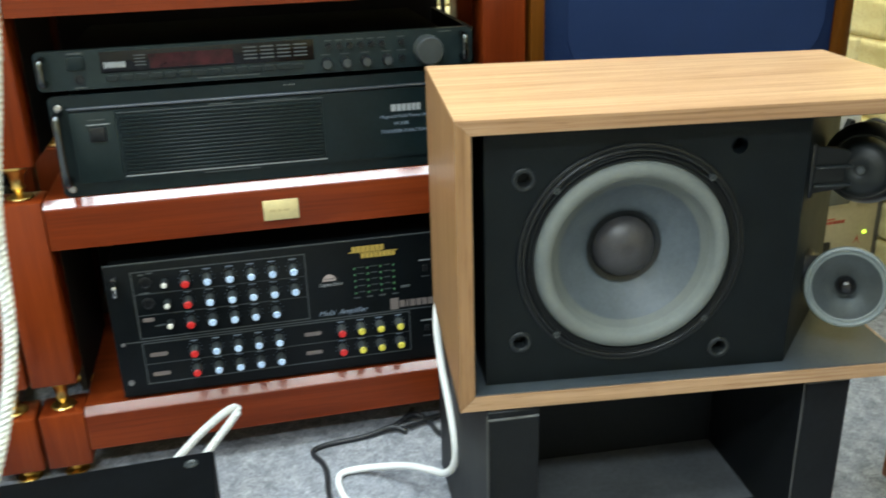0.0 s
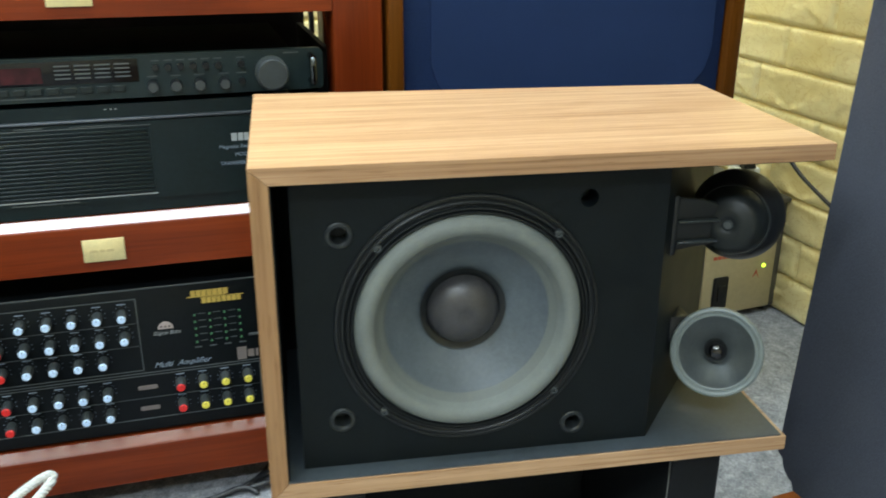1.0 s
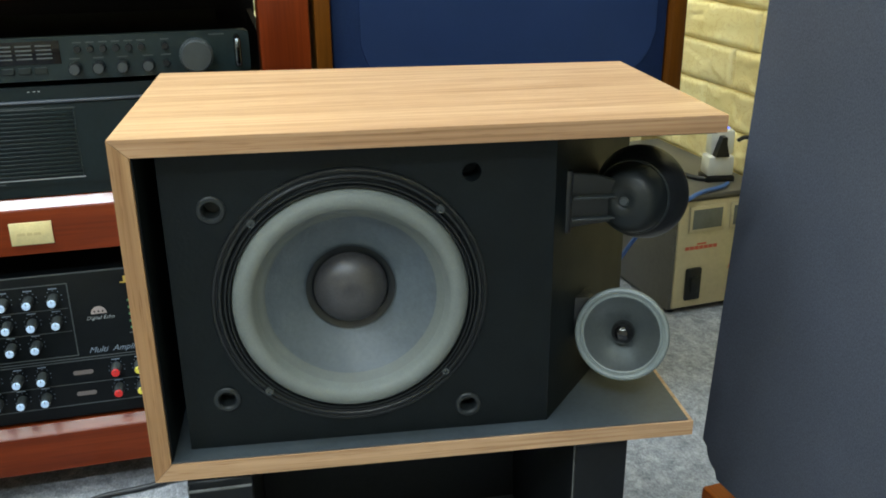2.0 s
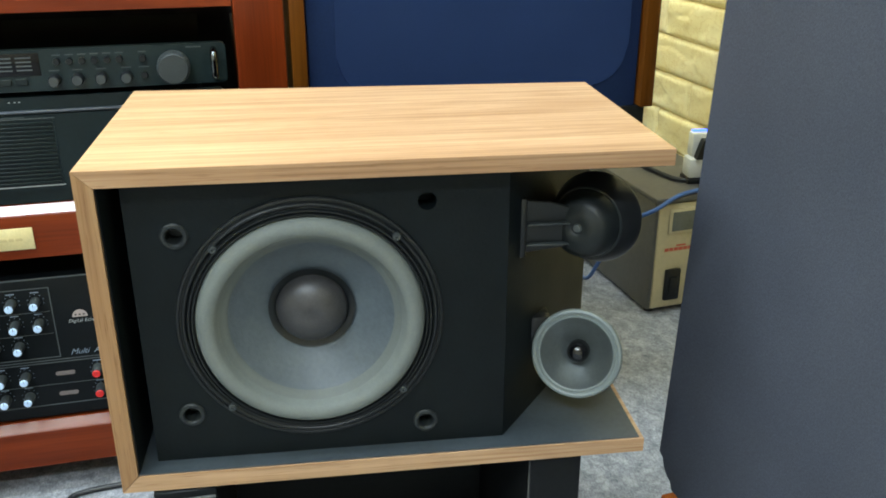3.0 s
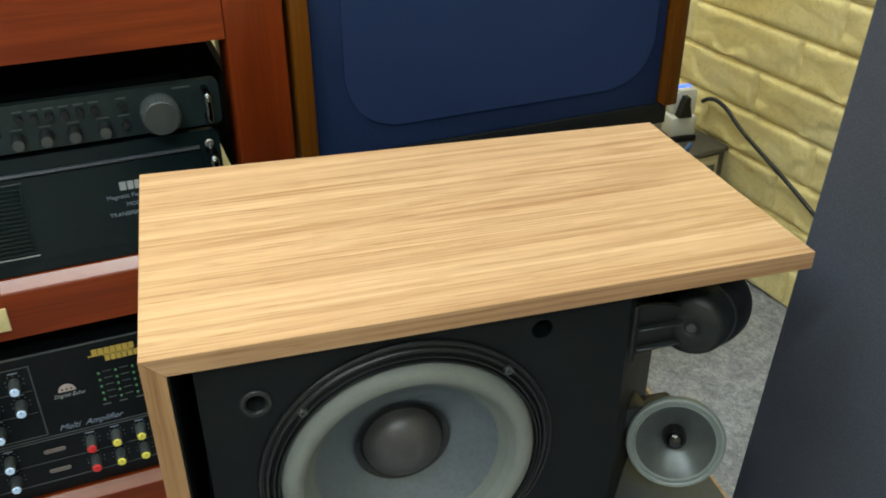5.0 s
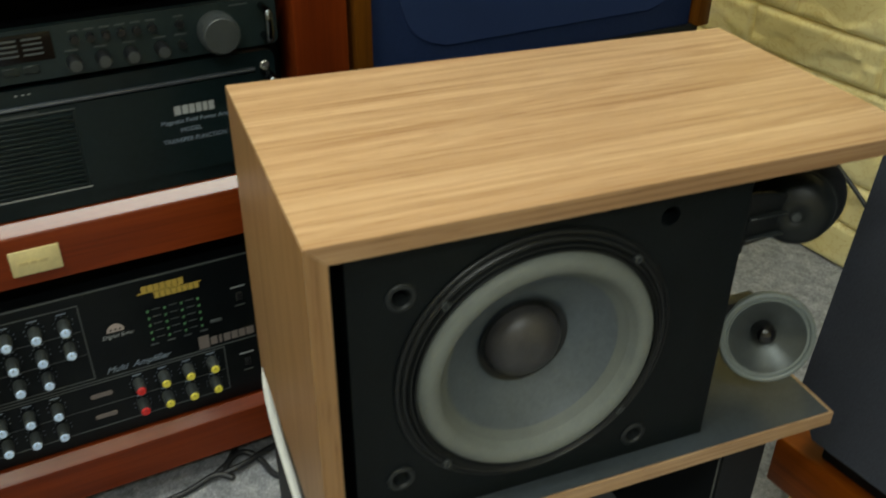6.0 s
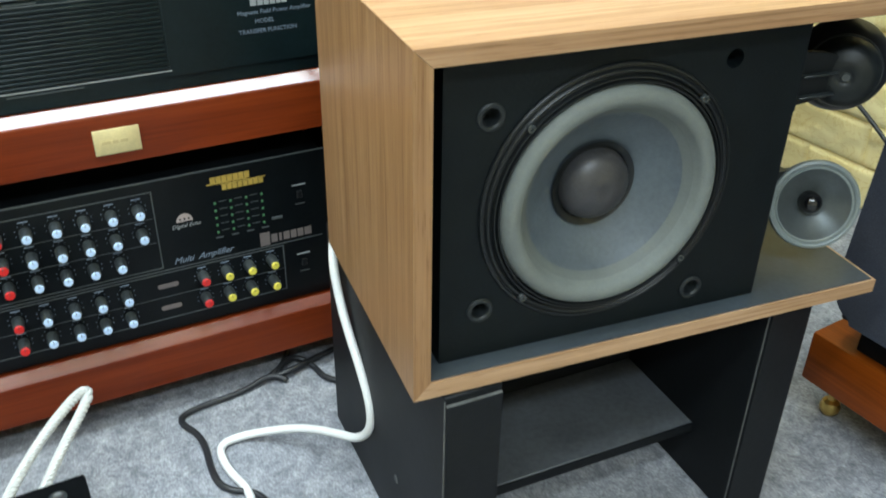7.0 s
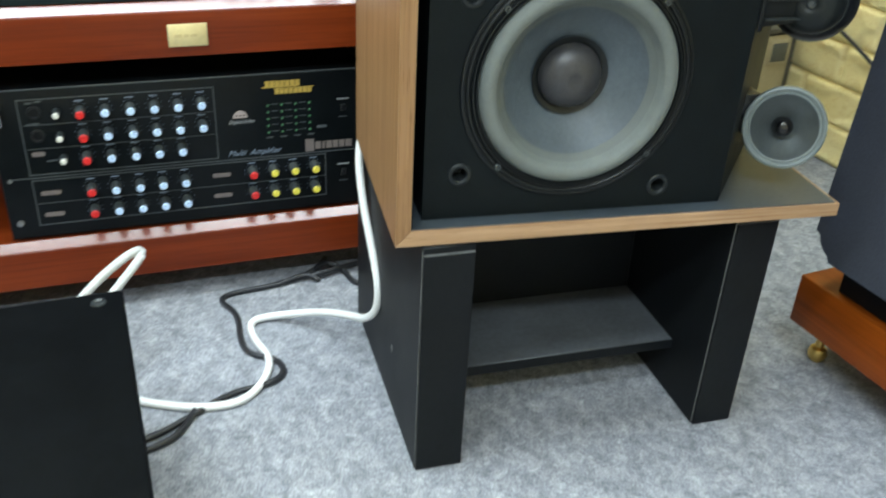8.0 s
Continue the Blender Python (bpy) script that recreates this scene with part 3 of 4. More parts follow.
def preamp():
    v = 0.015
    a = thing("tuner_preamplifier", RACK, "slim black tuner preamplifier with dark red display on an amplifier", "preamplifier")
    part("case", box(-0.242, 0.194, v + 0.006, 0.262, 0.499, 0.538, 0.001), BOX_BLACK, a)
    part("front_panel", prism(rounded(-0.2715, 0.2235, 0.4995, 0.5430, 0.006), v - 0.003, v + 0.006), AMP_LIGHT, a)
    f = v - 0.003
    part("display_window", box(-0.203, 0.034, f - 0.0006, f, 0.5160, 0.5395, 0.0003), WINDOW, a, "smoked display window")
    part("lit_strip", box(-0.150, -0.058, f - 0.0009, f - 0.0004, 0.5185, 0.5345), WINDOW_RED, a, "dull red display strip")
    part("power_button", box(-0.238, -0.219, f - 0.0030, f, 0.5215, 0.5365, 0.001), AMP, a)
    part("headphone_socket", lathe([(0.0052, 0), (0.0052, 0.0012), (0.0036, 0.0014), (0.0034, 0.0004), (0, 0.0004)], 24, on_face(-0.227, 0.5105, f)), PLASTIC, a)
    for k in range(14):
        part("preset_button", box(-0.198 + 0.0158 * k, -0.1855 + 0.0158 * k, f - 0.0026, f, 0.5068, 0.5135, 0.0007, 1), KNOB_DARK, a)
    knob = knob_mesh("tone_knob", 0.0062, 0.015, PLASTIC)
    tip = finish("knob_face", mesh_from(lathe([(0.0050, 0.0149), (0.0048, 0.0155), (0, 0.0155)], 20)), KNOB_GREY)
    for u in (0.047, 0.070, 0.0935, 0.119):
        kb = part("tone_knob", knob, PLASTIC, a, "", on_face(u, 0.5115, f))
        part("knob_face", tip, AMP_LIGHT, kb)
    push = knob_mesh("push_button", 0.0036, 0.006, PLASTIC)
    for u in (0.051, 0.0635, 0.076, 0.0885, 0.101, 0.1135, 0.137):
        part("push_button", push, PLASTIC, a, "", on_face(u, 0.5300, f))
    part("push_button", push, PLASTIC, a, "", on_face(0.137, 0.5120, f))
    vol = part("volume_knob", lathe([(0.0168, 0), (0.0172, 0.003), (0.0160, 0.020), (0.0150, 0.0216), (0, 0.0216)], 56, on_face(0.168, 0.5200, f)), KNOB_GREY, a, "large grey volume knob")
    ribs = bmesh.new()
    for k in range(36):
        c, s = math.cos(2 * math.pi * k / 36), math.sin(2 * math.pi * k / 36)
        lathe([(0, 0.003), (0.0007, 0.003), (0.0006, 0.0198), (0, 0.0198)], 5, on_face(0.168 + 0.0166 * c, 0.5200 + 0.0166 * s, f), ribs)
    stuff("knurling", ribs, KNOB_GREY, vol)
    for u in (-0.2625, 0.2105):
        part("handle", bow_handle(u, 0.5085, 0.5355, f, 0.020, 0.0036), NICKEL, a, "black chromed rack handle")
    small = bmesh.new()
    face_bar(small, -0.198, -0.176, 0.5225, 0.5272, f - 0.0006)
    for k in range(5):
        face_bar(small, -0.199 + 0.0048 * k, -0.1958 + 0.0048 * k, 0.5215, 0.5282, f - 0.0006)
    stuff("maker_mark", small, PRINT, a, "pale maker's mark")
    marks = bmesh.new()
    for r in range(4):
        face_bar(marks, -0.1660, -0.1540, 0.5225 + 0.0036 * r, 0.5236 + 0.0036 * r, f - 0.0006)
        for k in range(4):
            face_bar(marks, -0.046 + 0.019 * k, -0.031 + 0.019 * k, 0.5215 + 0.0042 * r, 0.5230 + 0.0042 * r, f - 0.0006)
    for u in (0.051, 0.0635, 0.076, 0.0885, 0.101, 0.1135, 0.137):
        face_bar(marks, u - 0.0042, u + 0.0042, 0.5358, 0.5370, f)
    for u in (0.047, 0.070, 0.0935, 0.119, 0.137):
        face_bar(marks, u - 0.0052, u + 0.0052, 0.5198, 0.5210, f)
    face_bar(marks, 0.182, 0.198, 0.5385, 0.5397, f)
    face_bar(marks, -0.237, -0.220, 0.5385, 0.5405, f)
    face_bar(marks, -0.233, -0.220, 0.5010, 0.5025, f)
    face_bar(marks, -0.100, -0.030, 0.5030, 0.5042, f)
    stuff("legend_print", marks, PRINT_DIM, a)
    return a


def mesh_from(bm):
    me = bpy.data.meshes.new("mesh")
    bmesh.ops.recalc_face_normals(bm, faces=bm.faces[:])
    bm.to_mesh(me)
    bm.free()
    return me


def power_amp():
    v = 0.015
    a = thing("power_amplifier", RACK, "black power amplifier with slotted vent field on the rack shelf", "power amplifier")
    part("case", box(-0.236, 0.190, v + 0.006, 0.270, 0.378, 0.490, 0.001), AMP, a)
    part("front_panel", prism(rounded(-0.2655, 0.2185, 0.3765, 0.4935, 0.007), v - 0.001, v + 0.006), AMP, a)
    f = v - 0.001
    part("upper_edge", box(-0.246, 0.199, f - 0.0045, f, 0.4768, 0.4796, 0.0010), TRIM, a, "dull metal trim strip")
    part("raised_panel", prism(rounded(-0.246, 0.199, 0.3905, 0.4750, 0.002), f - 0.0030, f), AMP, a)
    g = f - 0.0030
    for k in range(16):
        part("vent_slat", box(-0.192, 0.036, g - 0.0022, g, 0.3990 + 0.0044 * k, 0.4012 + 0.0044 * k, 0.0005, 1), AMP, a)
    part("vent_trim", box(-0.194, 0.040, g - 0.0014, g, 0.3955, 0.3967, 0.0003), PRINT, a)
    part("end_plate", box(-0.2450, -0.1965, g - 0.0012, g, 0.3920, 0.4738, 0.0005), AMP_LIGHT, a)
    part("vent_trim", box(-0.194, 0.040, g - 0.0014, g, 0.4705, 0.4714, 0.0003), PRINT_DIM, a)
    part("vent_trim", box(0.0375, 0.0385, g - 0.0010, g, 0.3965, 0.4720, 0.0003), AMP_LIGHT, a)
    part("power_switch", box(-0.226, -0.208, g - 0.0050, g, 0.4400, 0.4570, 0.0015), PLASTIC, a)
    part("switch_line", box(-0.229, -0.203, g - 0.0018, g, 0.4590, 0.4600), PRINT, a)
    for u in (-0.2555, 0.2085):
        part("handle", bow_handle(u, 0.3960, 0.4745, f, 0.026, 0.0046), NICKEL, a, "black chromed rack handle")
        for z in (0.3850, 0.4800):
            part("rack_screw", lathe([(0.0042, 0), (0.0042, 0.0016), (0.0032, 0.0026), (0, 0.0026)], 18, on_face(u, z, f)), STEEL, a)
    for u in (-0.22, 0.17):
        for y in (0.035, 0.25):
            part("rubber_foot", lathe([(0.012, 0), (0.014, 0.0040), (0, 0.0040)], 20, Matrix.Translation((u, y, 0.3748))), RUBBER, a)
    bars = bmesh.new()
    for k, (a0, a1) in enumerate(((0.0, 0.006), (0.0072, 0.0125), (0.0135, 0.0185), (0.0197, 0.0247), (0.0260, 0.0300), (0.0312, 0.0362))):
        face_bar(bars, 0.121 + a0, 0.121 + a1, 0.4475, 0.4560, g)
    stuff("maker_mark", bars, PRINT, a, "pale maker's mark")
    for words, u, z in (("Magnetic Field Power Amplifier", 0.1075, 0.4395), ("MODEL", 0.124, 0.4305), ("TRANSFER FUNCTION", 0.1075, 0.4210)):
        part("lettering", text_mesh(words, 0.0058, PRINT_BLUE), PRINT_BLUE, a, "", upright(u, g - 0.0002, z))
    marks = bmesh.new()
    face_bar(marks, -0.092, -0.065, 0.4725, 0.4737, g)
    face_bar(marks, -0.040, 0.010, 0.4722, 0.4730, g)
    face_bar(marks, -0.106, -0.040, 0.3918, 0.3930, g)
    face_bar(marks, -0.226, -0.208, 0.4645, 0.4655, g - 0.0013)
    stuff("legend_print", marks, PRINT_DIM, a)
    leds = bmesh.new()
    for u in (-0.004, 0.0015, 0.0060):
        face_bar(leds, u, u + 0.0022, 0.4880, 0.4890, f)
    stuff("indicator_print", leds, PRINT, a)
    return a


def outline_bars(bm, u0, u1, z0, z1, v, w=0.0011):
    face_bar(bm, u0, u1, z0, z0 + w, v), face_bar(bm, u0, u1, z1 - w, z1, v)
    face_bar(bm, u0, u0 + w, z0 + w, z1 - w, v), face_bar(bm, u1 - w, u1, z0 + w, z1 - w, v)


def mixer_amp():
    v = 0.0125
    a = thing("mixing_amplifier", RACK, "black mixing amplifier with rows of red, blue and yellow knobs", "mixing amplifier")
    part("case", box(-0.236, 0.184, v + 0.003, 0.265, 0.108, 0.283, 0.001), MIXER, a)
    part("front_panel", box(-0.2405, 0.1875, v, v + 0.003, 0.1040, 0.2860, 0.0012), MIXER, a)
    # grey line paints the highlight on the panel's top edge
    part("panel_rim", box(-0.2400, 0.1870, v - 0.0005, v + 0.0015, 0.2848, 0.2864, 0.0003), PRINT_DIM, a)
    for u in (-0.20, 0.15):
        for y in (0.035, 0.24):
            part("rubber_foot", lathe([(0.012, 0), (0.014, 0.0085), (0, 0.0085)], 20, Matrix.Translation((u, y, 0.0999))), RUBBER, a)
    lines = bmesh.new()
    outline_bars(lines, -0.2095, 0.0020, 0.1835, 0.2745, v)
    outline_bars(lines, -0.2090, 0.1330, 0.1195, 0.1775, v)
    face_bar(lines, -0.2340, 0.1790, 0.1797, 0.1808, v)
    stuff("printed_frame", lines, PRINT_DIM, a, "pale printed outlines")
    rules = bmesh.new()
    for z in (0.2440, 0.2155, 0.1475):
        face_bar(rules, -0.2070, -0.0010 if z > 0.2 else 0.1310, z - 0.0003, z + 0.0003, v)
    stuff("rule_print", rules, PRINT_DIM, a)
    knob = knob_mesh("knob", 0.0057, 0.0165, KNOB_GREY)
    small = knob_mesh("small_knob", 0.0042, 0.0130, SMOKED)
    cap_bm = lambda r, h: finish("cap", mesh_from(lathe([(r, h - 0.0008), (r, h + 0.0012), (r * 0.85, h + 0.0018), (0, h + 0.0018)], 24)), BLUECAP)
    caps = {}
    for key, mat, r, h in (("blue", BLUECAP, 0.0044, 0.0165), ("red", REDCAP, 0.0046, 0.0165), ("yellow", YELLOWCAP, 0.0044, 0.0165), ("white", WHITECAP, 0.0034, 0.0130)):
        me = cap_bm(r, h)
        me.materials[0] = mat
        caps[key] = me
    pip = finish("pointer", mesh_from(block(bmesh.new(), -0.0003, 0.0003, 0.0010, 0.0045, 0.0182, 0.0185)), PRINT_DIM)

    def put_knob(u, z, key):
        kb = part("knob", small if key == "white" else knob, SMOKED, a, key + " capped rotary knob", on_face(u, z, v))
        part("cap", caps[key], BLUECAP, kb)
        if key != "white":
            part("pointer", pip, PRINT_DIM, kb)

    cols = (-0.119, -0.092, -0.066, -0.040, -0.014)
    dots = bmesh.new()
    for row, z in enumerate((0.2582, 0.2305, 0.2030)):
        put_knob(-0.1705, z, "white"), put_knob(-0.1455, z, "red")
        for u in cols[: 5 if row < 2 else 4]:
            put_knob(u, z, "blue")
    for z in (0.1625, 0.1352):
        put_knob(-0.1460, z, "red"), put_knob(0.0405, z + 0.0018, "red")
        for u in cols[:4]:
            put_knob(u, z, "blue")
        for u in (0.066, 0.0912, 0.117):
            put_knob(u, z + 0.0018, "yellow")
    for z, us in ((0.2582, (-0.1455, *cols)), (0.2305, (-0.1455, *cols)), (0.2030, (-0.1455, *cols[:4])), (0.1625, (-0.146, *cols[:4], 0.0405, 0.066, 0.0912, 0.117)), (0.1352, (-0.146, *cols[:4], 0.0405, 0.066, 0.0912, 0.117))):
        for u in us:
            face_bar(dots, u - 0.0045, u + 0.0045, z + 0.0105, z + 0.0116, v)
            for k in range(7):
                w = radians(200 - 36.6 * k)
                du, dz = 0.0088 * math.cos(w), 0.0088 * math.sin(w)
                face_bar(dots, u + du - 0.0004, u + du + 0.0004, z + dz - 0.0004, z + dz + 0.0004, v)
    stuff("scale_print", dots, PRINT_BLUE, a)
    for u, z in ((-0.1965, 0.2090), (-0.1910, 0.1600), (-0.1910, 0.1325), (0.0030, 0.1612), (0.0030, 0.1338)):
        w = 0.012 if z > 0.2 else 0.019
        part("badge", prism(rounded(u - w * 0.55, u + w * 0.6, z - 0.0024, z + 0.0028, 0.0022, segs=4), v - 0.0006, v + 0.0004), PRINT_BROWN, a, "taupe oval label with unreadable print")
    for z in (0.2585, 0.2310):
        part("jack_socket", lathe([(0.0078, 0), (0.0078, 0.0014), (0.0056, 0.0018), (0.0050, 0.0003), (0, 0.0003)], 24, on_face(-0.1935, z, v)), PLASTIC, a)
    tiny = bmesh.new()
    for u, z in ((-0.198, 0.2700), (-0.188, 0.2712), (-0.200, 0.2450), (-0.194, 0.2456), (-0.186, 0.2000), (-0.180, 0.2006)):
        face_bar(tiny, u - 0.003, u + 0.004, z - 0.0010, z + 0.0008, v)
    stuff("legend_print", tiny, PRINT_DIM, a)
    half = [(0.0305 + 0.0085 * math.cos(radians(k * 15)), 0.2335 + 0.0090 * math.sin(radians(k * 15))) for k in range(13)]
    fan = part("half_round_mark", prism(half, v - 0.0006, v + 0.0003), PINK, a, "pinkish half-round emblem")
    for k in (-1, 0, 1):
        part("emblem_dot", lathe([(0.0011, 0), (0.0011, 0.0004), (0, 0.0004)], 12, on_face(0.0305 + 0.0045 * k, 0.2365, v - 0.0006)), MIXER, fan)
    part("lettering", text_mesh("Digital Echo", 0.0062, PRINT, 0.3), PRINT, a, "", upright(0.0165, v - 0.0002, 0.2265))
    part("lettering", text_mesh("Multi  Amplifier", 0.0100, PRINT_BLUE, 0.45), PRINT_BLUE, a, "", upright(0.0130, v - 0.0002, 0.1850))
    mark = bmesh.new()
    for k in range(7):
        face_bar(mark, 0.0615 + 0.0060 * k, 0.0668 + 0.0060 * k, 0.2690, 0.2765, v)
    face_bar(mark, 0.0575, 0.1000, 0.2682, 0.2696, v)
    for k in range(8):
        face_bar(mark, 0.0730 + 0.0056 * k, 0.0778 + 0.0056 * k, 0.2600, 0.2660, v)
    face_bar(mark, 0.0720, 0.1200, 0.2664, 0.2674, v)
    stuff("maker_mark", mark, GOLD, a, "gold maker's mark")
    model = bmesh.new()
    for k, (a0, a1) in enumerate(((0.0, 0.011), (0.0125, 0.0195), (0.0215, 0.0245), (0.0265, 0.0335), (0.0350, 0.0415), (0.0430, 0.0495), (0.0510, 0.0590))):
        face_bar(model, 0.1075 + a0, 0.1075 + a1, 0.1846 if k else 0.1822, 0.1942 if k else 0.1985, v)
    stuff("model_mark", model, PRINT_BROWN, a, "pink-grey model mark")
    grid, leds = bmesh.new(), bmesh.new()
    for c in range(4):
        u = 0.0635 + 0.0168 * c
        for r in range(5):
            z = 0.2120 + 0.0086 * r
            face_bar(leds, u - 0.0011, u + 0.0011, z - 0.0012, z + 0.0012, v, 0.0010)
            if c < 3:
                face_bar(grid, u + 0.0040, u + 0.0125, z + 0.0008, z + 0.0016, v)
        face_bar(grid, u - 0.0030, u + 0.0050, 0.2045, 0.2062, v)
    stuff("level_display", leds, GREEN, a, "columns of small green indicators")
    stuff("indicator_scale", grid, PRINT_DIM, a)
    part("slider_tab", box(0.1225, 0.1345, v - 0.0018, v, 0.2125, 0.2158, 0.0006), PRINT_DIM, a)
    for z in (0.2370, 0.1500):
        sw = part("rocker_switch", box(0.1525, 0.1585, v - 0.0030, v, z - 0.0045, z + 0.0045, 0.0010), PLASTIC, a)
        part("switch_mark", box(0.1478, 0.1630, v - 0.0006, v, z + 0.0105, z + 0.0118), PRINT, sw)
        part("switch_mark", box(0.1500, 0.1610, v - 0.0006, v, z - 0.0125, z - 0.0114), PRINT_DIM, sw)
    part("handle_bolt", lathe([(0.0050, 0), (0.0050, 0.008), (0.0040, 0.0105), (0, 0.0105)], 20, on_face(-0.2290, 0.2660, v)), CHROME, a, "chrome bolt head")
    part("handle_post", box(-0.2320, -0.2265, v - 0.010, v, 0.2470, 0.2620, 0.002), CHROME, a)
    part("rack_screw", lathe([(0.0036, 0), (0.0036, 0.002), (0, 0.0026)], 16, on_face(-0.2290, 0.1250, v)), STEEL, a)
    part("rack_screw", lathe([(0.0022, 0), (0.0022, 0.0012), (0, 0.0014)], 12, on_face(-0.2310, 0.1790, v)), STEEL, a)
    return a


power_amp()
preamp()
mixer_amp()

# ---- the blue-fronted loudspeaker beside the rack ----


def blue_speaker():
    sp = thing("floor_speaker", RACK @ Matrix.Translation((0.5105, 0, 0.446)), "large loudspeaker with navy cloth grille in a brown wooden case", "loudspeaker")
    hw, hh = 0.2175, 0.70
    for s in (-1, 1):
        x0, x1 = (-hw, -hw + 0.0165) if s < 0 else (hw - 0.0165, hw)
        part("side_board", box(x0, x1, -0.006, 0.295, 0.0, hh, 0.0012), BROWN_Z, sp)
    part("top_board", box(-hw + 0.0165, hw - 0.0165, -0.006, 0.295, hh - 0.0165, hh, 0.001), BROWN_Z, sp)
    part("case", box(-hw + 0.0165, hw - 0.0165, 0.02, 0.294, 0.0, hh - 0.017), BLACK_WOOD, sp)
    part("grille", box(-hw + 0.0185, hw - 0.0185, 0.006, 0.019, -0.001, hh - 0.018, 0.003), BLUE, sp, "navy blue cloth grille")
    pad = prism(rounded(-0.168, 0.184, 0.026, hh - 0.05, 0.05), 0.0035, 0.0070)
    bmesh.ops.bevel(pad, geom=[e for e in pad.edges if all(abs(v.co.y - 0.0035) < 1e-5 for v in e.verts)], offset=0.0022, segments=3, affect="EDGES")
    part("padded_field", pad, BLUE, sp, "raised rounded field of the cloth")
    st = thing("speaker_stand", RACK @ Matrix.Translation((0.5105, 0.05, 0)), "plain black stand under the blue loudspeaker", "speaker stand")
    part("plinth", box(-0.15, 0.12, 0.02, 0.23, 0.0, 0.02, 0.002), BLACK_WOOD, st)
    part("column", box(-0.10, 0.07, 0.06, 0.19, 0.02, 0.425, 0.002), BLACK_WOOD, st)
    part("top_plate", box(-0.212, 0.212, -0.046, 0.235, 0.420, 0.4455, 0.002), BLACK_WOOD, st)


blue_speaker()

# ---- the dark loudspeaker on its wooden base ----
RIGHT = Matrix.Translation((0.500, 0.113, 0)) @ pose(0, 0, 0, 0, 0, 11)


def grey_speaker():
    base = thing("wooden_platform", RIGHT, "orange-brown lacquered wooden plinth on brass feet", "platform")
    part("plinth", box(0.0, 0.40, -0.50, 0.0, 0.055, 0.118, 0.003), RED_Y, base)
    for x in (0.039, 0.36):
        for y in (-0.022, -0.47):
            part("brass_foot", lathe([(0, 0), (0.006, 0), (0.0105, 0.005), (0.0115, 0.011), (0.0095, 0.018), (0.005, 0.021), (0.005, 0.03), (0.014, 0.040), (0.014, 0.056), (0, 0.056)], 24, Matrix.Translation((x, y, 0))), BRASS, base, "round brass foot")
    sp = thing("floor_speaker", RIGHT @ Matrix.Translation((0, 0, 0.118)), "tall dark loudspeaker with slate grey cloth grille on wooden plinth", "loudspeaker")
    part("foot_frame", box(0.012, 0.36, -0.47, -0.045, 0.0, 0.030, 0.002), BLACK_WOOD, sp)
    case = box(0.004, 0.37, -0.485, -0.030, 0.030, 0.98, 0.004)
    case.transform(Matrix(((1, 0, 0, 0), (0, 1, -0.050, 0.0095), (0, 0, 1, 0), (0, 0, 0, 1))))
    part("case", case, BLACK_WOOD, sp)
    out = rounded(-0.482, -0.028, 0.046, 0.97, 0.028)
    bm = prism(out, 0.0, 0.026)
    bmesh.ops.bevel(bm, geom=[e for e in bm.edges if all(v.co.y > 0.0255 for v in e.verts)], offset=0.007, segments=3, affect="EDGES")
    bm.transform(Matrix(((0, -1, 0, 0.004), (1, 0, -0.050, 0.0095), (0, 0, 1, 0), (0, 0, 0, 1))))
    part("grille", bm, GREY, sp, "slate grey woven cloth grille")


grey_speaker()

# ---- voltage regulator and plug ----


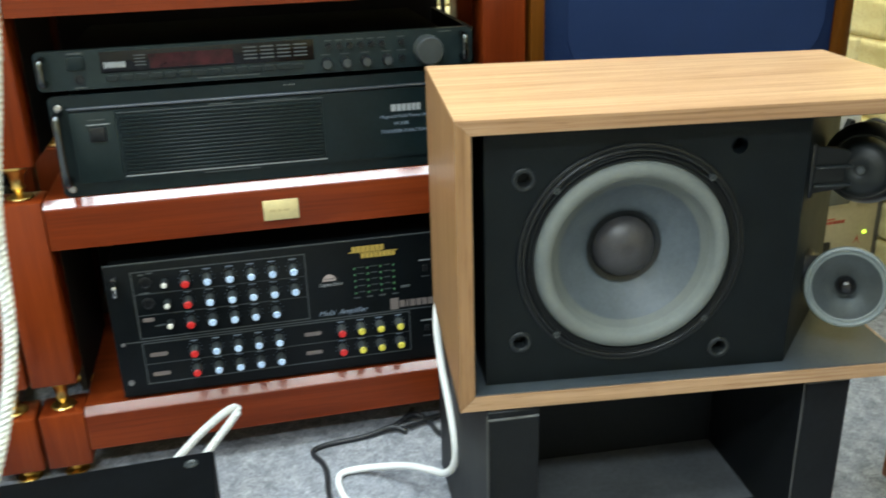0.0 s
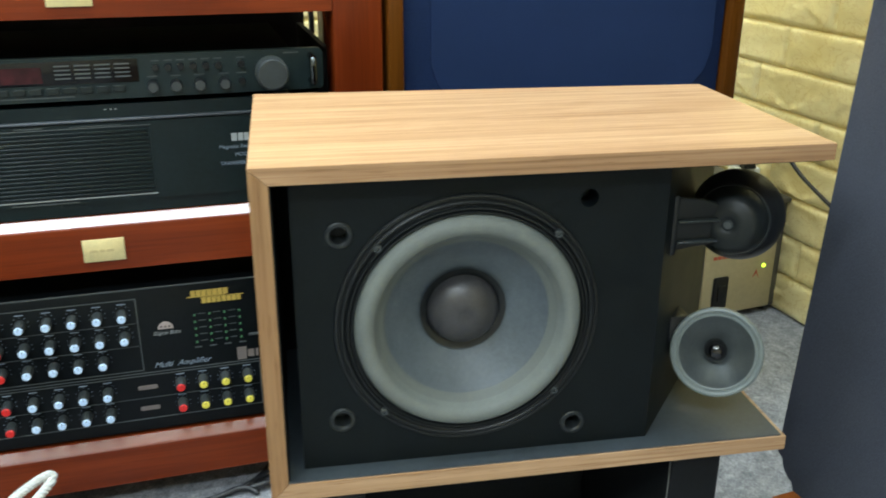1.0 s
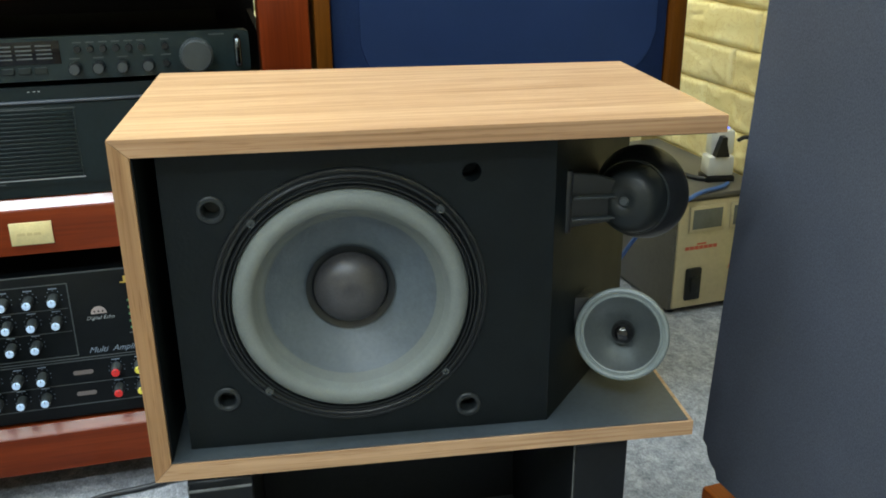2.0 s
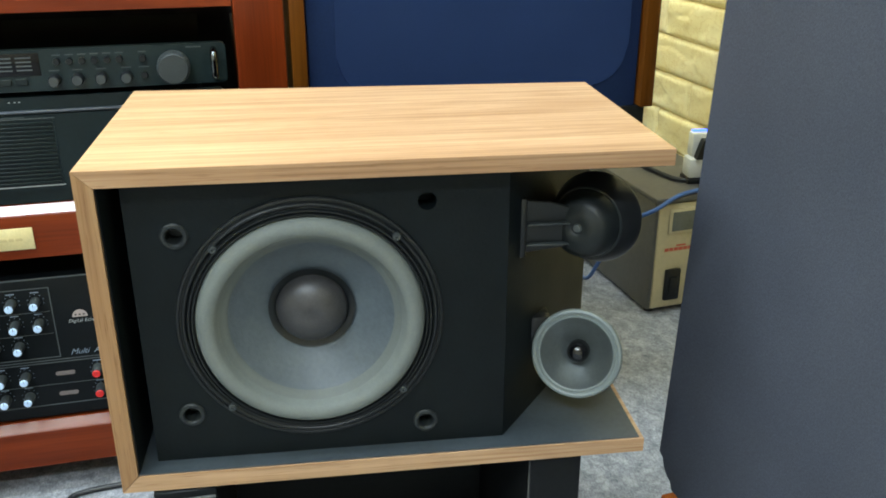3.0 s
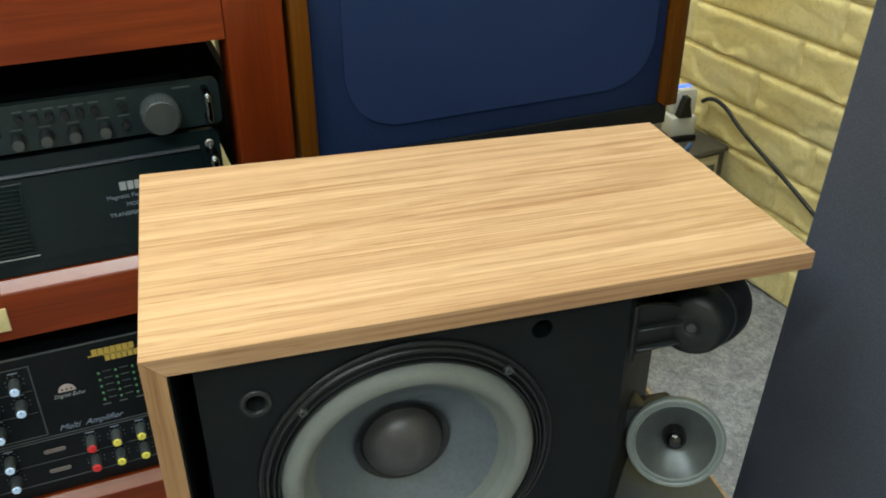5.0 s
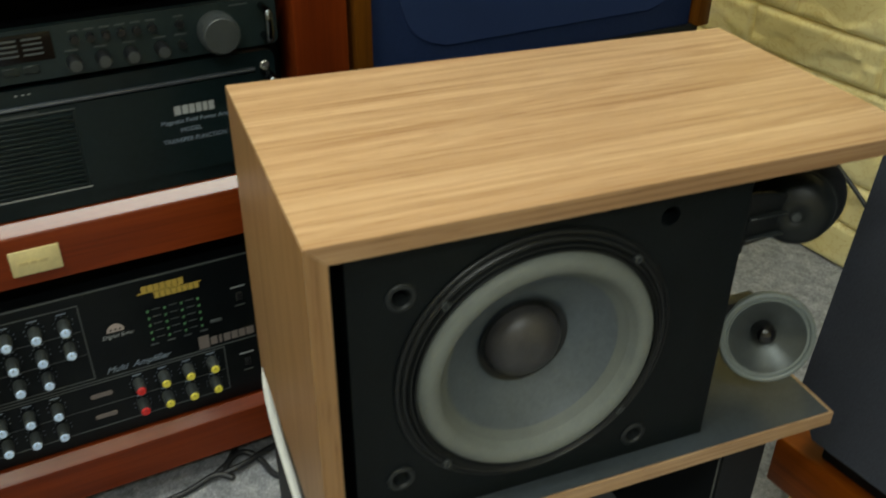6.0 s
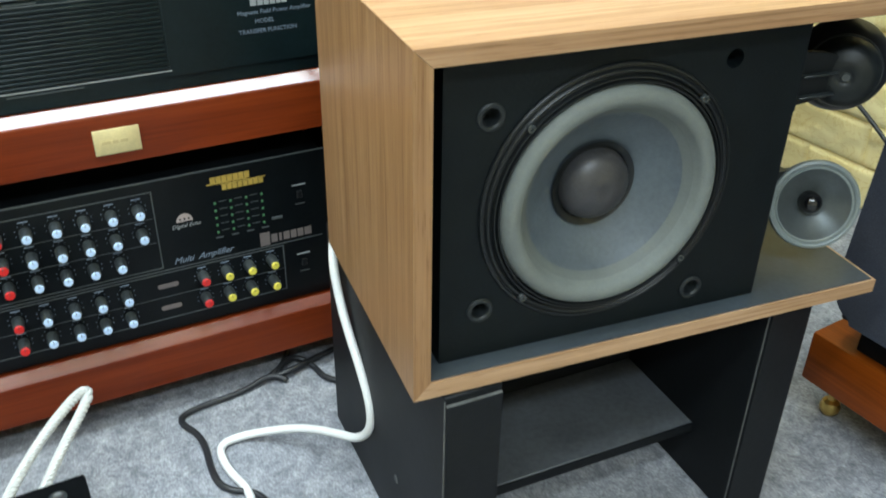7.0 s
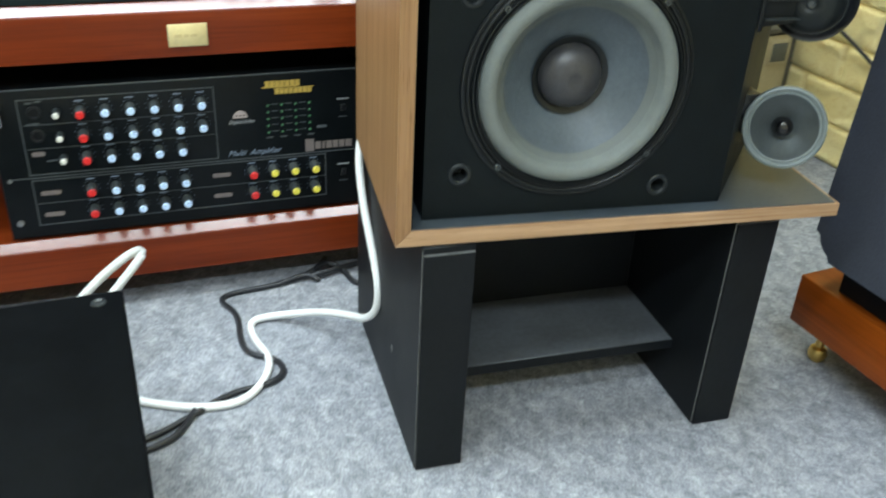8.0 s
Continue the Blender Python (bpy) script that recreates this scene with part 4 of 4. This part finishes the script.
def regulator():
    m = Matrix.Translation((0.709, 0.7275, 0)) @ pose(0, 0, 0, 0, 0, 11)
    r = thing("voltage_regulator", m, "beige and grey metal voltage regulator on the floor by the wall", "voltage regulator")
    w, d, h = 0.169, 0.335, 0.205
    part("case", box(0.0, w, 0.003, d, 0.008, h, 0.003), STEEL_GREY, r, "grey-brown metal case")
    part("lid", box(-0.003, w + 0.001, -0.004, d + 0.003, h, h + 0.009, 0.003), STEEL_GREY, r)
    part("front_panel", box(0.006, w - 0.016, -0.0015, 0.003, 0.012, h - 0.004, 0.001), BEIGE, r, "beige front panel")
    mt = part("meter", box(0.024, 0.092, -0.005, -0.0014, 0.148, 0.194, 0.002), BEIGE, r)
    part("meter_glass", box(0.030, 0.086, -0.0056, -0.0048, 0.154, 0.188, 0.0005), METER, mt, "grey meter window")
    second = part("meter", box(0.103, 0.148, -0.005, -0.0014, 0.148, 0.194, 0.002), BEIGE, r)
    part("meter_glass", box(0.108, 0.143, -0.0056, -0.0048, 0.154, 0.188, 0.0005), METER, second, "grey meter window")
    sw = part("rocker_switch", box(0.026, 0.056, -0.008, -0.0014, 0.026, 0.084, 0.003), PLASTIC, r, "black rocker switch")
    part("lever", box(0.033, 0.049, -0.0115, -0.007, 0.040, 0.070, 0.002), RUBBER, sw)
    mark = bmesh.new()
    for k in range(7):
        face_bar(mark, 0.022 + 0.0090 * k, 0.0298 + 0.0090 * k, 0.1165, 0.1225, -0.0015)
    block(mark, 0.044, 0.062, -0.0019, -0.0013, 0.1245, 0.1275)
    stuff("legend_print", mark, REDTEXT, r, "red unreadable lettering")
    part("arrow_mark", prism([(0.109, 0.072), (0.116, 0.088), (0.123, 0.070), (0.1165, 0.080)], -0.0019, -0.0012), REDTEXT, r)
    part("indicator_lamp", lathe([(0.0034, 0), (0.0034, 0.002), (0.002, 0.0036), (0, 0.004)], 16, on_face(0.130, 0.093, -0.0015)), LED_GREEN, r, "lit green-yellow lamp")
    for x in (0.015, w - 0.015):
        for y in (0.02, d - 0.02):
            part("rubber_foot", lathe([(0.009, 0), (0.010, 0.009), (0, 0.009)], 16, Matrix.Translation((x, y, 0))), RUBBER, r)
    top = h + 0.009
    a = thing("plug_adapter", m @ Matrix.Translation((0.112, 0.060, top)) @ pose(0, 0, 0, 0, 0, -12), "white mains plug adapter with a lit blue top on the regulator", "plug adapter")
    part("black_base", box(-0.024, 0.026, -0.018, 0.020, 0.0, 0.010, 0.002), PLASTIC, a)
    part("adapter_body", box(-0.022, 0.024, -0.016, 0.018, 0.010, 0.044, 0.004), WHITECAP, a)
    up = part("upper_body", box(-0.016, 0.026, -0.004, 0.020, 0.044, 0.086, 0.004), WHITECAP, a)
    part("blue_light", box(-0.012, 0.020, 0.0085, 0.0175, 0.0855, 0.0880, 0.001), LED_BLUE, up, "glowing blue strip")
    part("black_plug", prism([(-0.012, 0.0445), (0.012, 0.0445), (0.006, 0.066), (0.0055, 0.078), (-0.002, 0.078), (-0.006, 0.066)], -0.020, -0.0045), PLASTIC, a, "black moulded plug")
    tagged(part("power_cable", cable_mesh("power_cable", [(0.8250, 0.775, 0.290), (0.832, 0.765, 0.302), (0.850, 0.745, 0.290), (0.857, 0.715, 0.268), (0.868, 0.665, 0.246), (0.879, 0.610, 0.225), (0.897, 0.50, 0.180), (0.915, 0.38, 0.10), (0.93, 0.30, 0.006), (0.95, 0.2, 0.005)], 0.0034, BLACK_PVC), BLACK_PVC, None), "black power cable from the plug sagging along the wall", "cable")
    tagged(part("power_cable", cable_mesh("power_cable", [(0.800, 0.795, 0.219), (0.775, 0.80, 0.218), (0.755, 0.84, 0.219), (0.735, 0.90, 0.219), (0.73, 0.97, 0.219)], 0.0042, BLACK_PVC), BLACK_PVC, None), "black cable lying on the regulator", "cable")
    tagged(part("power_cable", cable_mesh("power_cable", [(0.812, 0.770, 0.2185), (0.800, 0.755, 0.2185), (0.780, 0.745, 0.2185), (0.755, 0.735, 0.2185), (0.730, 0.722, 0.214), (0.700, 0.705, 0.203), (0.665, 0.715, 0.186), (0.635, 0.76, 0.11), (0.63, 0.84, 0.006), (0.64, 0.92, 0.005)], 0.0036, BLUE_PVC), BLUE_PVC, None), "blue cable drooping from the regulator to the floor", "cable")


regulator()

# ---- the black box on the floor, cables ----


def black_box():
    m = Matrix.Translation((-0.241, 0.098, 0)) @ pose(0, 0, 0, 0, 0, 8.3)
    b = thing("subwoofer", m, "black painted loudspeaker box lying on the carpet", "loudspeaker")
    part("body", box(-0.46, 0.0, -0.34, 0.0, 0.006, 0.176, 0.0025), BOX_BLACK, b)
    part("cap_screw", lathe([(0.0068, 0), (0.0068, 0.0008), (0.0050, 0.0012), (0.0036, 0.0003), (0, 0.0003)], 24, Matrix.Translation((-0.0225, -0.0185, 0.176))), SMOKED, b, "grey screw cap")
    for x in (-0.44, -0.02):
        for y in (-0.32, -0.02):
            part("rubber_foot", lathe([(0.010, 0), (0.012, 0.007), (0, 0.007)], 16, Matrix.Translation((x, y, 0))), RUBBER, b)


black_box()


def cable(points, r, mat, label):
    return tagged(part("cable", cable_mesh("cable", points, r, mat), mat, None), label, "cable")


def braided(points, r, mat, label, lay=0.005):
    """A cord of three strands twisted round a path."""
    data = bpy.data.curves.new("path", "CURVE")
    data.dimensions, data.resolution_u = "3D", 16
    line = data.splines.new("NURBS")
    line.points.add(len(points) - 1)
    for p, c in zip(line.points, points):
        p.co = (*c, 1)
    line.use_endpoint_u, line.order_u = True, 4
    core = [v.co.copy() for v in mesh_of(data).vertices]
    path, run = [core[0]], 0.0
    for a, b in zip(core, core[1:]):
        steps = max(1, int((b - a).length / 0.002))
        path += [a.lerp(b, (k + 1) / steps) for k in range(steps)]
    cord = thing("braided_cable", Matrix.Identity(4), label, "cable")
    for strand in range(3):
        bm = bmesh.new()
        run, old = 2 * math.pi * strand / 3, None
        for k, p in enumerate(path):
            t = (path[min(k + 1, len(path) - 1)] - path[max(k - 1, 0)]).normalized()
            side = t.cross(Vector((0.3, 0.9, 0.2))).normalized()
            over = t.cross(side)
            if k:
                run += 2 * math.pi * (p - path[k - 1]).length / (lay * 3)
            c = p + 0.34 * r * (side * math.cos(run) + over * math.sin(run))
            ring = [bm.verts.new(c + 0.70 * r * (side * math.cos(w) + over * math.sin(w))) for w in [2 * math.pi * j / 7 for j in range(7)]]
            if old:
                for j in range(7):
                    bm.faces.new((old[j], old[(j + 1) % 7], ring[(j + 1) % 7], ring[j]))
            old = ring
        part("strand", bm, mat, cord)
    return cord


cable([(0.05, 0.262, 0.33), (0.02, 0.262, 0.29), (0.002, 0.250, 0.245), (0.004, 0.225, 0.19), (0.010, 0.185, 0.145), (0.013, 0.163, 0.115), (0.012, 0.162, 0.085), (0.002, 0.178, 0.062), (-0.010, 0.205, 0.050), (-0.035, 0.243, 0.033), (-0.062, 0.268, 0.018), (-0.100, 0.285, 0.006), (-0.128, 0.280, 0.0045), (-0.124, 0.240, 0.0045), (-0.105, 0.200, 0.0045), (-0.114, 0.160, 0.0045), (-0.140, 0.124, 0.0045), (-0.185, 0.122, 0.0045), (-0.225, 0.134, 0.0045), (-0.27, 0.155, 0.0045), (-0.34, 0.16, 0.0045)], 0.0045, WHITE_PVC, "white cable falling beside the stand and snaking over the carpet")
cable([(0.05, 0.33, 0.004), (0.013, 0.342, 0.004), (0.002, 0.385, 0.004), (-0.02, 0.40, 0.012), (-0.045, 0.375, 0.008), (-0.03, 0.36, 0.004), (-0.05, 0.375, 0.010), (-0.085, 0.360, 0.0036), (-0.145, 0.350, 0.0036), (-0.165, 0.335, 0.0036), (-0.140, 0.300, 0.0036), (-0.140, 0.240, 0.0036), (-0.130, 0.212, 0.0036), (-0.100, 0.200, 0.0036), (-0.090, 0.172, 0.0036), (-0.110, 0.152, 0.0036), (-0.150, 0.146, 0.0036), (-0.190, 0.115, 0.0036), (-0.240, 0.078, 0.0036), (-0.30, 0.06, 0.0036)], 0.0036, BLACK_PVC, "thin black cable winding over the carpet")
cable([(-0.02, 0.42, 0.004), (-0.03, 0.385, 0.011), (-0.06, 0.372, 0.004), (-0.02, 0.372, 0.012), (0.02, 0.40, 0.004), (0.09, 0.42, 0.004)], 0.0036, BLACK_PVC, "knot of black cable under the rack")
cable([(-0.19, 0.120, 0.004), (-0.20, 0.095, 0.004), (-0.215, 0.075, 0.004), (-0.25, 0.060, 0.004), (-0.30, 0.04, 0.004)], 0.0036, BLACK_PVC, "black cable running under the box")
braided([(-0.352, 0.122, 0.012), (-0.338, 0.150, 0.075), (-0.305, 0.205, 0.101), (-0.268, 0.257, 0.112), (-0.247, 0.286, 0.113), (-0.240, 0.286, 0.108), (-0.250, 0.262, 0.103), (-0.283, 0.206, 0.088), (-0.311, 0.155, 0.058), (-0.322, 0.118, 0.012)], 0.0052, CORD, "loop of white twisted cord rising behind the black box", 0.005)
braided([(-0.258, -0.10, 1.05), (-0.261, -0.16, 0.80), (-0.264, -0.183, 0.651), (-0.272, -0.195, 0.593), (-0.279, -0.213, 0.535), (-0.2740, -0.229, 0.491), (-0.2745, -0.247, 0.456), (-0.2805, -0.266, 0.425), (-0.2895, -0.285, 0.395), (-0.33, -0.31, 0.34), (-0.36, -0.25, 0.22), (-0.37, -0.15, 0.185), (-0.39, -0.05, 0.1825)], 0.0038, CORD, "white twisted cord hanging down onto the black box", 0.0036)
cable([(0.10, 0.715, 0.75), (0.062, 0.710, 0.62), (0.075, 0.712, 0.52), (0.06, 0.712, 0.40), (0.06, 0.712, 0.15), (0.06, 0.712, 0.004)], 0.004, BLACK_PVC, "black cable hanging behind the rack")

# ---- the stone-look pieces of the walls ----
ROW, LONG = 0.0705, 0.233


def stone_mesh(seed):
    """A pillow-faced brick with a broken, chiselled front; local x is outward."""
    rnd = random.Random(seed)
    bm = bmesh.new()
    ny, nz = 44, 15
    off = Vector((rnd.uniform(0, 50), rnd.uniform(0, 50), rnd.uniform(0, 50)))
    rows = []
    for i in range(ny + 1):
        line = []
        for k in range(nz + 1):
            y, z = LONG * (i / ny - 0.5), ROW * (k / nz - 0.5)
            edge = min(LONG / 2 - abs(y), ROW / 2 - abs(z))
            rise = 0.0042 * min(1.0, edge / 0.004)
            c = noise.voronoi(Vector((0, y * 17 + off.y, z * 26 + off.z)))[1][0]
            tilt = noise.noise(c * 7.3) * (y * 17 + off.y - c.y) + noise.noise(c * 3.1 + off) * (z * 26 + off.z - c.z)
            rough = 0.0036 + 0.0022 * noise.noise(c * 5.7 + off) + 0.0050 * tilt + 0.0012 * noise.noise(Vector((y * 40, z * 40, 1)) + off)
            line.append(bm.verts.new((-(0.0015 + rise + rough * min(1.0, edge / 0.008)), y, z)))
        rows.append(line)
    for i in range(ny):
        for k in range(nz):
            bm.faces.new((rows[i][k], rows[i][k + 1], rows[i + 1][k + 1], rows[i + 1][k]))
    me = mesh_from(bm)
    me.name = "stone"
    me.materials.append(STONE)
    me.polygons.foreach_set("use_smooth", [True] * len(me.polygons))
    me.set_sharp_from_angle(angle=radians(42))
    return me


STONES = [stone_mesh(s) for s in range(9)]
pick = random.Random(4)
for row in range(17):
    shift = (0.10, 0.0, 0.16)[row % 3] + 0.02
    for col in range(9):
        y = 0.80 - LONG * col + shift
        if y + LONG / 2 < 0.9:
            ob = part("stone", STONES[pick.randrange(9)], STONE, wall_right, "", Matrix.Translation((0.012, y, ROW * (row + 0.5))))
for row in range(4, 12):
    for col in range(3):
        part("stone", STONES[pick.randrange(9)], STONE, wall_back, "", Matrix.Translation((0.10 + LONG * col + 0.1 * (row % 2), 0.62, ROW * (row + 0.5))) @ pose(0, 0, 0, 0, 0, 90))
